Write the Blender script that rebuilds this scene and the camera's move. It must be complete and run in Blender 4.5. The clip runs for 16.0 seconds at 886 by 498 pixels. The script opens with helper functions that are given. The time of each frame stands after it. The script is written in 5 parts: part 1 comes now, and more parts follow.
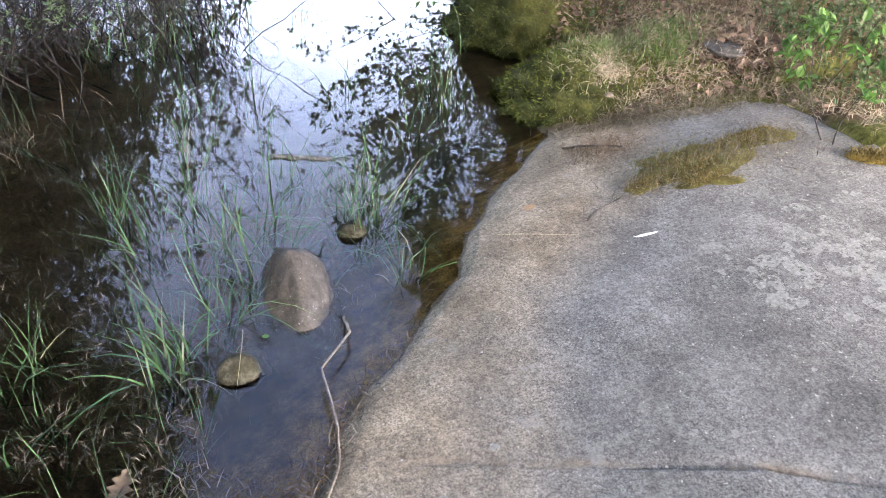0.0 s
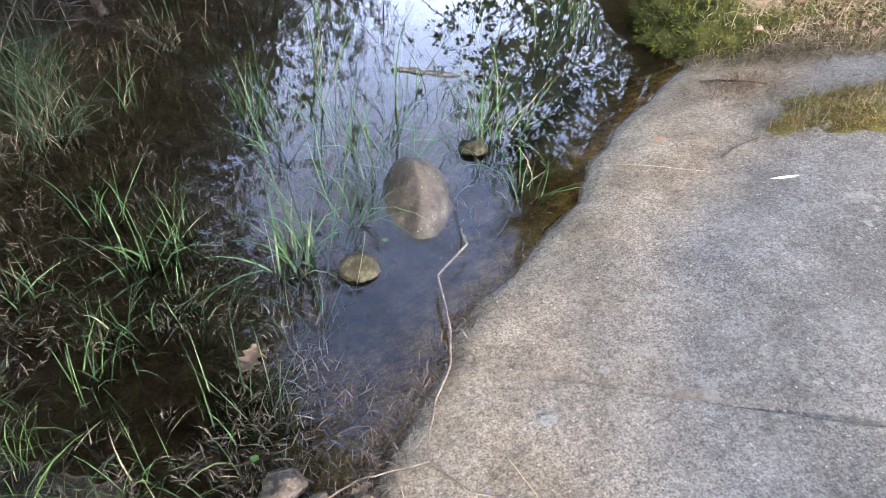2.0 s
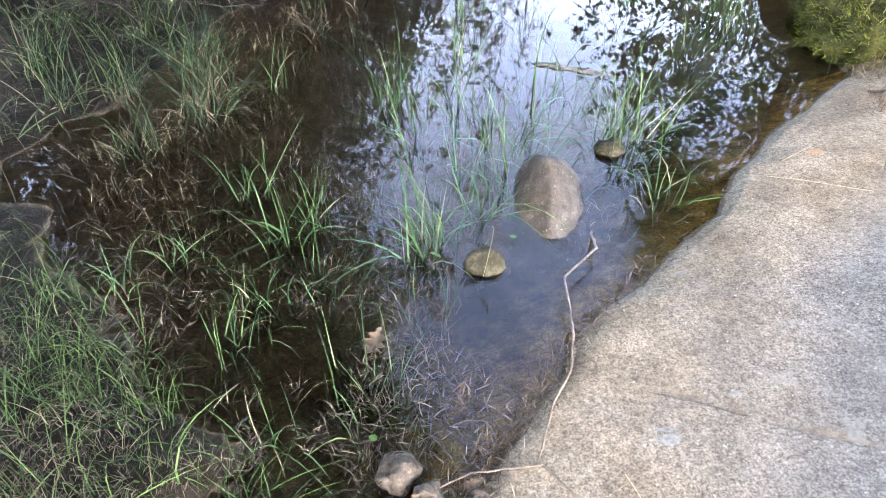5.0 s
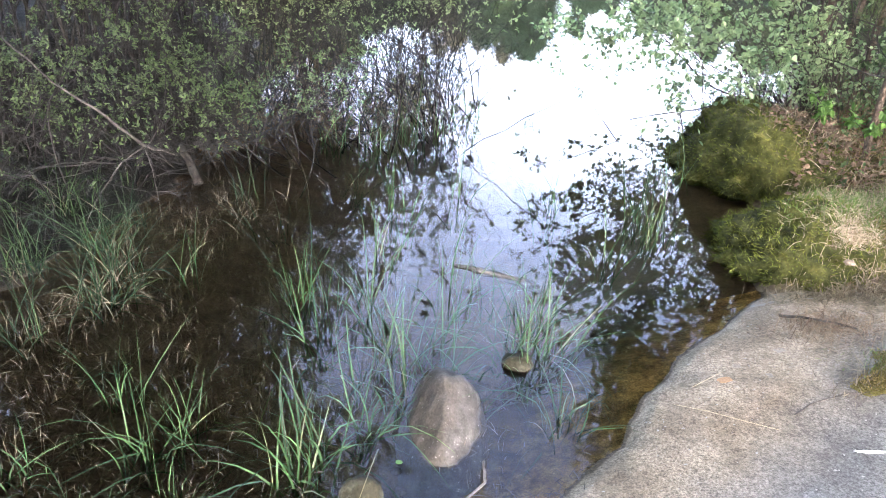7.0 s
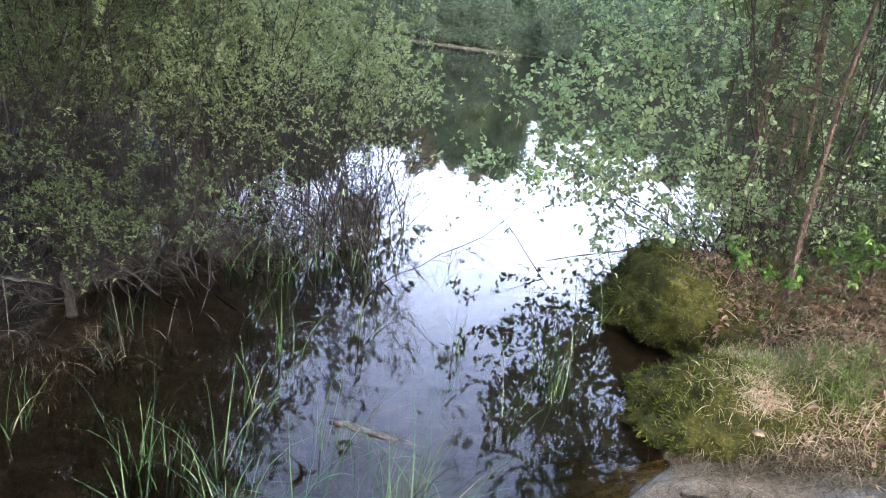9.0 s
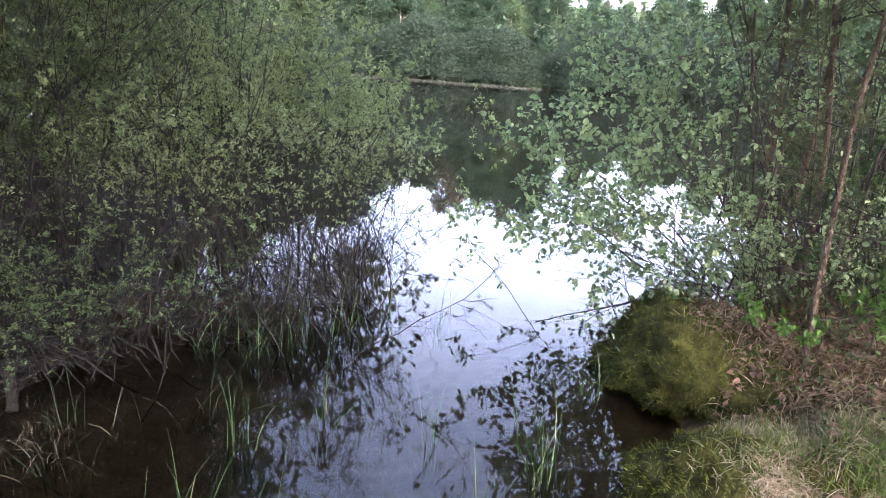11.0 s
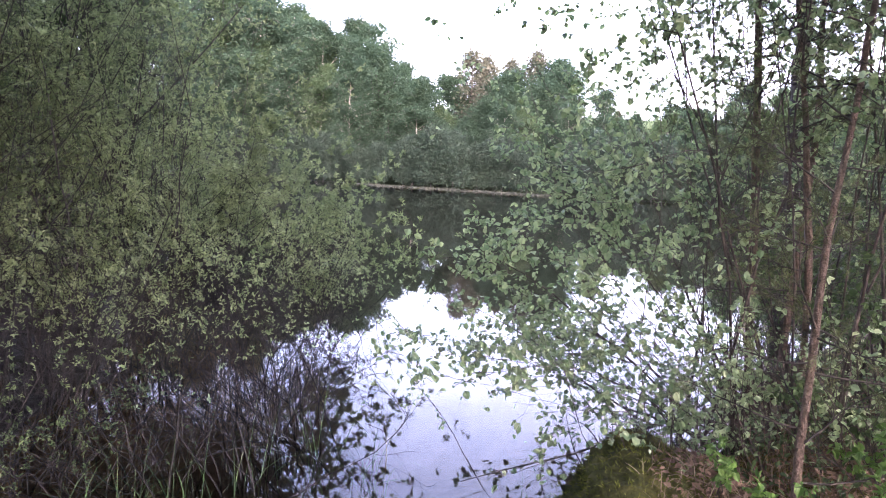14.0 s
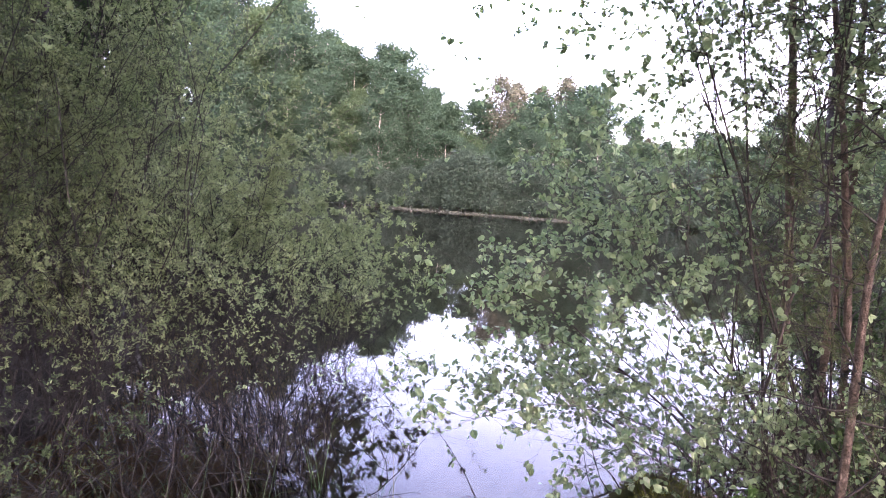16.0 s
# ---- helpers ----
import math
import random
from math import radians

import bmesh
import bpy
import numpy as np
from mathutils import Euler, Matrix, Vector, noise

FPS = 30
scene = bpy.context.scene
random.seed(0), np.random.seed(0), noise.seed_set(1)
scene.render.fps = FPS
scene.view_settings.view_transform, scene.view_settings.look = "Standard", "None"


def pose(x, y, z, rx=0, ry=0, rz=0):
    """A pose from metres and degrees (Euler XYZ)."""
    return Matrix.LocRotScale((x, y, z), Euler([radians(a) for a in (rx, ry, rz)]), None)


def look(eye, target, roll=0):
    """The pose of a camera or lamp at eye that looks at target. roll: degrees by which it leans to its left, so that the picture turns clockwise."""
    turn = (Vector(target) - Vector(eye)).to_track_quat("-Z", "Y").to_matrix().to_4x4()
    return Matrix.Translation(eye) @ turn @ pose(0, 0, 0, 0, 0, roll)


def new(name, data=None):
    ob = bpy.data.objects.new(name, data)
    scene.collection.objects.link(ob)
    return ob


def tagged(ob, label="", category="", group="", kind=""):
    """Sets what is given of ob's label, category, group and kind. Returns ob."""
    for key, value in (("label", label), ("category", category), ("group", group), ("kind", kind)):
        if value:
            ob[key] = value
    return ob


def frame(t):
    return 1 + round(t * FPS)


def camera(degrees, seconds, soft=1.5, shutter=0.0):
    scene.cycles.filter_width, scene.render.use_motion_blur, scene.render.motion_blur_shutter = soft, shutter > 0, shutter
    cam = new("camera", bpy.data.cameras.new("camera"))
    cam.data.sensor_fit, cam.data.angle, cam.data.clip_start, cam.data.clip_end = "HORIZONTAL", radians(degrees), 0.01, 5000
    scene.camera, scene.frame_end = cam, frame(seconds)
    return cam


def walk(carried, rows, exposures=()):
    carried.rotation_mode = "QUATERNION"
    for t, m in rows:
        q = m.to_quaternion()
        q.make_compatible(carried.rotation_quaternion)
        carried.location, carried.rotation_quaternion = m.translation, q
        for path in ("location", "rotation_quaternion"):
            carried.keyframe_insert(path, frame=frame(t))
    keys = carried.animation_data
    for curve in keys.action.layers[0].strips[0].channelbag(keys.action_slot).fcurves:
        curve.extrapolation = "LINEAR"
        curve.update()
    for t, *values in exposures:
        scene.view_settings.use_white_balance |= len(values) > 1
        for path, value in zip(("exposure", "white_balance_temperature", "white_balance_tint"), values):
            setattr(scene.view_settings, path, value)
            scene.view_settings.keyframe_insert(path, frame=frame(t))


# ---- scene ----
cam = camera(66.8, 16.0, soft=1.0)
PATH = [
    (0, (-0.349, -0.33, 1.619), (0.184, 1.228, 0.483), 4.6),
    (0.5, (-0.37, -0.326, 1.604), (0.107, 1.227, 0.438), 5.5),
    (1, (-0.384, -0.333, 1.576), (0.001, 1.196, 0.346), 4.8),
    (1.5, (-0.412, -0.339, 1.574), (-0.092, 1.176, 0.308), 4.7),
    (2, (-0.431, -0.358, 1.556), (-0.194, 1.142, 0.255), 4.2),
    (2.5, (-0.456, -0.368, 1.539), (-0.328, 1.113, 0.201), 2.5),
    (3, (-0.475, -0.371, 1.529), (-0.445, 1.084, 0.156), 0.2),
    (3.2, (-0.473, -0.377, 1.527), (-0.487, 1.065, 0.14), -0.5),
    (5.3, (-0.477, -0.325, 1.573), (-0.581, 1.191, 0.273), 0.8),
    (5.5, (-0.486, -0.31, 1.579), (-0.577, 1.259, 0.342), 1.6),
    (5.7, (-0.49, -0.304, 1.597), (-0.56, 1.308, 0.416), 2.8),
    (6, (-0.471, -0.285, 1.609), (-0.506, 1.385, 0.509), 3.0),
    (6.5, (-0.378, -0.202, 1.661), (-0.373, 1.523, 0.649), 4.5),
    (7, (-0.224, -0.121, 1.665), (-0.274, 1.644, 0.727), 5.2),
    (7.5, (-0.174, -0.068, 1.678), (-0.211, 1.721, 0.786), 7.0),
    (7.6, (-0.2, -0.042, 1.672), (-0.207, 1.756, 0.796), 7.5),
    (8, (-0.085, 0.004, 1.703), (-0.061, 1.828, 0.883), 6.9),
    (8.5, (0.113, 0.16, 1.726), (0.075, 2.037, 1.038), 7.0),
    (9, (0.165, 0.201, 1.767), (0.157, 2.101, 1.142), 7.7),
    (9.2, (0.188, 0.213, 1.741), (0.222, 2.113, 1.118), 8.2),
    (11.3, (0.489, 0.668, 1.86), (0.361, 2.607, 1.386), 4.0),
    (11.5, (0.485, 0.707, 1.845), (0.355, 2.661, 1.438), 4.6),
    (12, (0.686, 0.867, 1.895), (0.485, 2.832, 1.581), 3.3),
    (12.5, (0.723, 0.923, 1.91), (0.593, 2.904, 1.67), 2.6),
    (13, (0.868, 1.103, 1.888), (0.72, 3.086, 1.668), 2.0),
    (13.5, (1.009, 1.247, 1.9), (0.794, 3.218, 1.635), 2.6),
    (14, (1.007, 1.248, 1.921), (0.805, 3.224, 1.689), 3.4),
    (14.5, (1.062, 1.361, 1.943), (0.839, 3.34, 1.764), 3.4),
    (15, (1.101, 1.45, 1.943), (0.803, 3.421, 1.781), 3.3),
    (15.5, (1.077, 1.454, 1.936), (0.768, 3.422, 1.765), 3.6),
    (16, (1.073, 1.441, 1.924), (0.784, 3.413, 1.758), 4.2),
]
walk(cam, [(t, look(eye, target, roll)) for t, eye, target, roll in PATH],
     exposures=[(0.0, 3.78, 6560, 18), (3.0, 4.15, 6570, 17), (5.5, 4.48, 6580, 17), (7.0, 4.32, 6580, 17), (9.0, 3.75, 6650, 18), (12.5, 3.45, 6450, 30), (16.0, 3.42, 6620, 42)])


# ---- world and light ----
SUN_ELEV, SUN_ROT = radians(34), radians(150)
world = bpy.data.worlds.new("sky")
scene.world = world
world.use_nodes = True
wt = world.node_tree
wt.nodes.clear()
w_out = wt.nodes.new("ShaderNodeOutputWorld")
w_bg = wt.nodes.new("ShaderNodeBackground")
w_sky = wt.nodes.new("ShaderNodeTexSky")
w_sky.sky_type = "NISHITA"
w_sky.sun_disc = False
w_sky.sun_elevation, w_sky.sun_rotation = SUN_ELEV, SUN_ROT
w_sky.air_density, w_sky.dust_density, w_sky.ozone_density = 1.0, 3.0, 1.0
w_bg.inputs["Strength"].default_value = 0.15
# thin broken cloud over the whole sky
w_co = wt.nodes.new("ShaderNodeTexCoord")
w_map = wt.nodes.new("ShaderNodeMapping")
w_map.inputs["Scale"].default_value = (1.0, 1.0, 2.2)
w_noise = wt.nodes.new("ShaderNodeTexNoise")
w_noise.inputs["Scale"].default_value, w_noise.inputs["Detail"].default_value, w_noise.inputs["Roughness"].default_value = 2.4, 6.0, 0.55
w_ramp = wt.nodes.new("ShaderNodeValToRGB")
w_ramp.color_ramp.elements[0].position, w_ramp.color_ramp.elements[1].position = 0.36, 0.68
w_ramp.color_ramp.elements[0].color, w_ramp.color_ramp.elements[1].color = (1.0, 1.0, 1.25, 1), (2.6, 2.6, 2.7, 1)
w_add = wt.nodes.new("ShaderNodeMix")
w_add.data_type, w_add.blend_type = "RGBA", "ADD"
w_add.inputs[0].default_value = 1.0
wt.links.new(w_co.outputs["Generated"], w_map.inputs["Vector"])
wt.links.new(w_map.outputs["Vector"], w_noise.inputs["Vector"])
wt.links.new(w_noise.outputs["Fac"], w_ramp.inputs["Fac"])
wt.links.new(w_sky.outputs["Color"], w_add.inputs[6])
# the veil thins towards the zenith
w_sep = wt.nodes.new("ShaderNodeSeparateXYZ")
w_map2 = wt.nodes.new("ShaderNodeMapRange")
w_map2.inputs["From Min"].default_value, w_map2.inputs["From Max"].default_value = 0.2, 0.75
w_map2.inputs["To Min"].default_value, w_map2.inputs["To Max"].default_value = 1.0, 0.24
w_thin = wt.nodes.new("ShaderNodeVectorMath")
w_thin.operation = "SCALE"
wt.links.new(w_co.outputs["Generated"], w_sep.inputs[0])
wt.links.new(w_sep.outputs["Z"], w_map2.inputs["Value"])
wt.links.new(w_ramp.outputs["Color"], w_thin.inputs[0])
wt.links.new(w_map2.outputs[0], w_thin.inputs["Scale"])
wt.links.new(w_thin.outputs[0], w_add.inputs[7])
wt.links.new(w_add.outputs[2], w_bg.inputs["Color"])
wt.links.new(w_bg.outputs["Background"], w_out.inputs["Surface"])

sun_data = bpy.data.lights.new("sun", "SUN")
sun_data.energy, sun_data.angle, sun_data.color = 0.6, radians(10), (1.0, 0.93, 0.82)
sun = new("sun", sun_data)
sun_dir = Vector((math.sin(SUN_ROT) * math.cos(SUN_ELEV), math.cos(SUN_ROT) * math.cos(SUN_ELEV), math.sin(SUN_ELEV)))
sun.matrix_world = look(sun_dir * 50, (0, 0, 0))


# ---- materials ----
def node_mat(name):
    m = bpy.data.materials.new(name)
    m.use_nodes = True
    nt = m.node_tree
    nt.nodes.clear()
    return m, nt, nt.nodes.new("ShaderNodeOutputMaterial")


def nd(nt, kind, **values):
    n = nt.nodes.new("ShaderNode" + kind)
    for key, v in values.items():
        n.inputs[key.replace("_", " ")].default_value = v
    return n


def noise_tex(nt, scale, detail=5.0, rough=0.6, distortion=0.0):
    co = nt.nodes.new("ShaderNodeTexCoord")
    n = nd(nt, "TexNoise", Scale=scale, Detail=detail, Roughness=rough, Distortion=distortion)
    nt.links.new(co.outputs["Object"], n.inputs["Vector"])
    return n.outputs["Fac"]


def ramp(nt, fac, stops):
    r = nt.nodes.new("ShaderNodeValToRGB")
    e = r.color_ramp.elements
    while len(e) < len(stops):
        e.new(0.5)
    for el, (p, c) in zip(e, stops):
        el.position = p
        el.color = (c, c, c, 1) if isinstance(c, (int, float)) else (*c, 1)
    nt.links.new(fac, r.inputs["Fac"])
    return r.outputs["Color"]


def mixc(nt, fac, a, b, mode="MIX"):
    m = nt.nodes.new("ShaderNodeMix")
    m.data_type = "RGBA"
    m.blend_type = mode
    for sock, v in ((m.inputs[0], fac), (m.inputs[6], a), (m.inputs[7], b)):
        if isinstance(v, bpy.types.NodeSocket):
            nt.links.new(v, sock)
        elif isinstance(v, (int, float)):
            sock.default_value = v if sock == m.inputs[0] else (v, v, v, 1)
        else:
            sock.default_value = (*v, 1)
    return m.outputs[2]


def bump(nt, height, strength, dist=0.01):
    b = nd(nt, "Bump", Strength=strength, Distance=dist)
    nt.links.new(height, b.inputs["Height"])
    return b.outputs["Normal"]


def principled(nt, out, colour, rough=0.8, normal=None, spec=0.3):
    p = nd(nt, "BsdfPrincipled")
    p.inputs["Specular IOR Level"].default_value = spec
    for key, v in (("Base Color", colour), ("Roughness", rough), ("Normal", normal)):
        if isinstance(v, bpy.types.NodeSocket):
            nt.links.new(v, p.inputs[key])
        elif v is not None:
            p.inputs[key].default_value = v if key == "Roughness" else (*v, 1)
    nt.links.new(p.outputs[0], out.inputs["Surface"])
    return p


def mottled(name, dark, mid, light, scale, fine, rough=0.85, relief=0.4, dist=0.01, spec=0.25):
    """A surface with large mottling, fine grain and relief."""
    m, nt, out = node_mat(name)
    big = ramp(nt, noise_tex(nt, scale, 6, 0.65), [(0.3, dark), (0.5, mid), (0.72, light)])
    grain = noise_tex(nt, fine, 4, 0.7)
    col = mixc(nt, 0.55, big, ramp(nt, grain, [(0.3, 0.25), (0.7, 0.85)]), "OVERLAY")
    principled(nt, out, col, rough, bump(nt, grain, relief, dist), spec)
    return m


def leafy(name, dark, light, through_amount=0.35, rough=0.5, spec=0.35):
    """Leaves and blades: each piece has its own tone, with some light passing through."""
    m, nt, out = node_mat(name)
    geo = nt.nodes.new("ShaderNodeNewGeometry")
    tone = ramp(nt, geo.outputs["Random Per Island"], [(0.0, dark), (0.55, tuple((a + b) / 2 for a, b in zip(dark, light))), (1.0, light)])
    vein = noise_tex(nt, 60, 3, 0.6)
    col = mixc(nt, 0.3, tone, ramp(nt, vein, [(0.3, 0.3), (0.7, 0.8)]), "OVERLAY")
    p = principled(nt, out, col, rough, None, spec)
    t = nd(nt, "BsdfTranslucent")
    nt.links.new(mixc(nt, 1.0, col, (1.0, 1.0, 0.76), "MULTIPLY"), t.inputs["Color"])
    mx = nd(nt, "MixShader", Fac=through_amount)
    nt.links.new(p.outputs[0], mx.inputs[1])
    nt.links.new(t.outputs[0], mx.inputs[2])
    nt.links.new(mx.outputs[0], out.inputs["Surface"])
    return m


def water_material():
    m, nt, out = node_mat("pond water")
    clear = nd(nt, "BsdfTransparent")
    clear.inputs["Color"].default_value = (0.72, 0.61, 0.48, 1)
    gloss = nd(nt, "BsdfGlossy", Roughness=0.0)
    gloss.inputs["Color"].default_value = (0.96, 0.96, 1.0, 1)
    nrm = bump(nt, noise_tex(nt, 3.0, 3, 0.5), 0.02, 0.02)
    fr = nd(nt, "Fresnel", IOR=1.333)
    nt.links.new(nrm, gloss.inputs["Normal"])
    nt.links.new(nrm, fr.inputs["Normal"])
    mx = nd(nt, "MixShader")
    nt.links.new(fr.outputs[0], mx.inputs[0])
    nt.links.new(clear.outputs[0], mx.inputs[1])
    nt.links.new(gloss.outputs[0], mx.inputs[2])
    nt.links.new(mx.outputs[0], out.inputs["Surface"])
    return m


def rock_material():
    """Weathered granite: grey with crystals, tan worn band by the water, white lichen blotches."""
    m, nt, out = node_mat("weathered granite")
    base = ramp(nt, noise_tex(nt, 2.2, 8, 0.62), [(0.3, (0.086, 0.0865, 0.0855)), (0.5, (0.136, 0.1365, 0.135)), (0.7, (0.191, 0.1915, 0.189))])
    geo = nt.nodes.new("ShaderNodeNewGeometry")
    sep = nt.nodes.new("ShaderNodeSeparateXYZ")
    nt.links.new(geo.outputs["Position"], sep.inputs[0])
    # washed tan band a hand above the water line, wavering
    ma = nd(nt, "Math")
    ma.operation = "MULTIPLY_ADD"
    nt.links.new(noise_tex(nt, 3.0, 5, 0.6), ma.inputs[0])
    ma.inputs[1].default_value = -0.09
    nt.links.new(sep.outputs["Z"], ma.inputs[2])
    # wider where the outcrop is low
    wy = nd(nt, "MapRange")
    wy.inputs["From Min"].default_value, wy.inputs["From Max"].default_value = 1.2, 2.1
    wy.inputs["To Min"].default_value, wy.inputs["To Max"].default_value = 0.0, 0.09
    nt.links.new(sep.outputs["Y"], wy.inputs["Value"])
    su = nd(nt, "Math")
    su.operation = "SUBTRACT"
    nt.links.new(ma.outputs[0], su.inputs[0])
    nt.links.new(wy.outputs[0], su.inputs[1])
    band = ramp(nt, su.outputs[0], [(0.0, 1.0), (0.075, 0.0)])
    base = mixc(nt, band, base, ramp(nt, noise_tex(nt, 5, 6, 0.6), [(0.3, (0.15, 0.122, 0.09)), (0.7, (0.275, 0.236, 0.185))]))
    grain = noise_tex(nt, 150, 3, 0.75)
    crystal = noise_tex(nt, 62, 3, 0.62)
    blotch = noise_tex(nt, 8, 7, 0.7, 0.6)
    base = mixc(nt, 0.42, base, ramp(nt, blotch, [(0.32, 0.28), (0.68, 0.76)]), "OVERLAY")
    wide = noise_tex(nt, 3.4, 9, 0.74, 0.9)
    base = mixc(nt, 0.28, base, ramp(nt, wide, [(0.34, 0.3), (0.66, 0.72)]), "OVERLAY")
    col = mixc(nt, ramp(nt, noise_tex(nt, 2.6, 4, 0.6), [(0.35, 0.42), (0.65, 0.66)]), base, ramp(nt, grain, [(0.37, 0.12), (0.63, 0.9)]), "OVERLAY")
    col = mixc(nt, 0.46, col, ramp(nt, crystal, [(0.34, 0.2), (0.48, 0.5), (0.66, 0.82)]), "OVERLAY")
    fleck = ramp(nt, noise_tex(nt, 70, 2, 0.4), [(0.7, 0.0), (0.75, 1.0)])
    col = mixc(nt, fleck, col, (0.34, 0.33, 0.315))
    # tan grit where the lip of the seam has worn away
    wa = nt.nodes.new("ShaderNodeAttribute")
    wa.attribute_name = "worn"
    col = mixc(nt, wa.outputs["Fac"], col, ramp(nt, noise_tex(nt, 60, 5, 0.7), [(0.3, (0.1, 0.077, 0.055)), (0.55, (0.21, 0.175, 0.135)), (0.72, (0.33, 0.285, 0.23))]))
    # crusty pale lichen, in colonies
    col_mask = ramp(nt, noise_tex(nt, 1.1, 3, 0.5), [(0.54, 0.0), (0.66, 1.0)])
    spot = ramp(nt, noise_tex(nt, 11, 6, 0.6), [(0.585, 0.0), (0.62, 1.0)])
    lich = mixc(nt, 1.0, col_mask, spot, "MULTIPLY")
    col = mixc(nt, lich, col, (0.26, 0.262, 0.25))
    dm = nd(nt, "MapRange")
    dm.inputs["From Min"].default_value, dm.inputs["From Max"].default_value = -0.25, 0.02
    wet = nd(nt, "Math")
    wet.operation = "MULTIPLY_ADD"
    nt.links.new(noise_tex(nt, 22, 4, 0.6), wet.inputs[0])
    wet.inputs[1].default_value = -0.016
    nt.links.new(sep.outputs["Z"], wet.inputs[2])
    nt.links.new(wet.outputs[0], dm.inputs["Value"])
    # algae under water, darker with depth, and a wet rim just above it
    slime = ramp(nt, noise_tex(nt, 13, 7, 0.7), [(0.36, (0.52, 0.45, 0.22)), (0.5, (1.5, 1.3, 0.68)), (0.66, (2.6, 2.28, 1.25))])
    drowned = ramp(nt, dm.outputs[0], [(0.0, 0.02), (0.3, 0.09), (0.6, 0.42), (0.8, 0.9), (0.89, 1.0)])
    rim = ramp(nt, dm.outputs[0], [(0.89, (0.36, 0.335, 0.31)), (0.92, (0.46, 0.435, 0.41)), (0.932, (0.95, 0.93, 0.9)), (0.96, 1.0)])
    above = ramp(nt, dm.outputs[0], [(0.885, 0.0), (0.9, 1.0)])
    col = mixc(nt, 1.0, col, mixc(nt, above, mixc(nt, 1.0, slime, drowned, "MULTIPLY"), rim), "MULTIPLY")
    h = mixc(nt, 0.5, grain, crystal)
    principled(nt, out, col, 0.88, bump(nt, h, 0.6, 0.012), 0.2)
    return m


def block_material():
    """Granite, brown-stained on one side and grey on the other, with pale specks."""
    m, nt, out = node_mat("stained granite")
    co = nt.nodes.new("ShaderNodeTexCoord")
    sep = nt.nodes.new("ShaderNodeSeparateXYZ")
    nt.links.new(co.outputs["Object"], sep.inputs[0])
    ma = nd(nt, "Math")
    ma.operation = "MULTIPLY_ADD"
    nt.links.new(noise_tex(nt, 9, 6, 0.65), ma.inputs[0])
    ma.inputs[1].default_value = 0.28
    nt.links.new(sep.outputs["X"], ma.inputs[2])
    side = ramp(nt, ma.outputs[0], [(0.05, 0.0), (0.19, 1.0)])
    brown = ramp(nt, noise_tex(nt, 16, 7, 0.7), [(0.3, (0.032, 0.025, 0.02)), (0.52, (0.068, 0.056, 0.045)), (0.72, (0.115, 0.097, 0.08))])
    grey = ramp(nt, noise_tex(nt, 20, 7, 0.7), [(0.3, (0.034, 0.032, 0.031)), (0.52, (0.07, 0.067, 0.066)), (0.72, (0.13, 0.127, 0.125))])
    col = mixc(nt, side, brown, grey)
    grain = noise_tex(nt, 130, 3, 0.75)
    col = mixc(nt, 0.5, col, ramp(nt, grain, [(0.3, 0.25), (0.7, 0.82)]), "OVERLAY")
    speck = ramp(nt, noise_tex(nt, 80, 4, 0.6), [(0.66, 0.0), (0.72, 0.8)])
    col = mixc(nt, speck, col, (0.33, 0.33, 0.32))
    principled(nt, out, col, 0.8, bump(nt, mixc(nt, 0.5, grain, noise_tex(nt, 35, 5, 0.7)), 0.7, 0.012), 0.3)
    return m


M_WATER = water_material()
M_BLOCK = block_material()
M_ROCK = rock_material()
M_BOULDER = mottled("boulder granite", (0.034, 0.031, 0.029), (0.07, 0.067, 0.064), (0.145, 0.141, 0.137), 14, 90, 0.8, 0.7)
M_MOSS = mottled("cushion moss", (0.017, 0.022, 0.007), (0.053, 0.06, 0.016), (0.12, 0.12, 0.034), 7, 60, 0.95, 1.0, 0.03)
M_STICK = mottled("bleached wood", (0.1, 0.08, 0.065), (0.19, 0.155, 0.125), (0.3, 0.26, 0.215), 20, 140, 0.8, 0.5)
M_LOG = mottled("sodden wood", (0.035, 0.03, 0.026), (0.08, 0.07, 0.062), (0.17, 0.155, 0.14), 14, 90, 0.7, 0.7)
M_LOG2 = mottled("grey dead wood", (0.018, 0.016, 0.0145), (0.042, 0.038, 0.034), (0.09, 0.081, 0.073), 14, 90, 0.8, 0.7)
M_LOG_G = mottled("grey waterlogged wood", (0.05, 0.048, 0.047), (0.1, 0.097, 0.096), (0.18, 0.176, 0.174), 16, 100, 0.75, 0.7)
M_LOG3 = mottled("lichened dead wood", (0.028, 0.026, 0.024), (0.062, 0.059, 0.055), (0.15, 0.146, 0.138), 18, 110, 0.85, 0.7)
M_BARK_L = mottled("willow bark", (0.018, 0.017, 0.016), (0.04, 0.037, 0.035), (0.095, 0.09, 0.086), 20, 120, 0.85, 0.5)
# copy of the willow bark with the thicket's shade put into its colour
M_BARK_K = mottled("shaded willow bark", (0.01, 0.0095, 0.0097), (0.026, 0.0248, 0.0256), (0.07, 0.067, 0.069), 20, 120, 0.85, 0.5)
M_BARK_R = mottled("reddish young bark", (0.06, 0.034, 0.024), (0.13, 0.08, 0.06), (0.24, 0.17, 0.13), 16, 120, 0.8, 0.5)
M_BARK_B = mottled("pale birch bark", (0.1, 0.08, 0.06), (0.34, 0.31, 0.27), (0.6, 0.57, 0.52), 3, 30, 0.8, 0.5)
M_BARK_P = mottled("pine bark", (0.05, 0.04, 0.034), (0.105, 0.081, 0.067), (0.19, 0.15, 0.125), 22, 60, 0.85, 1.0, 0.03)
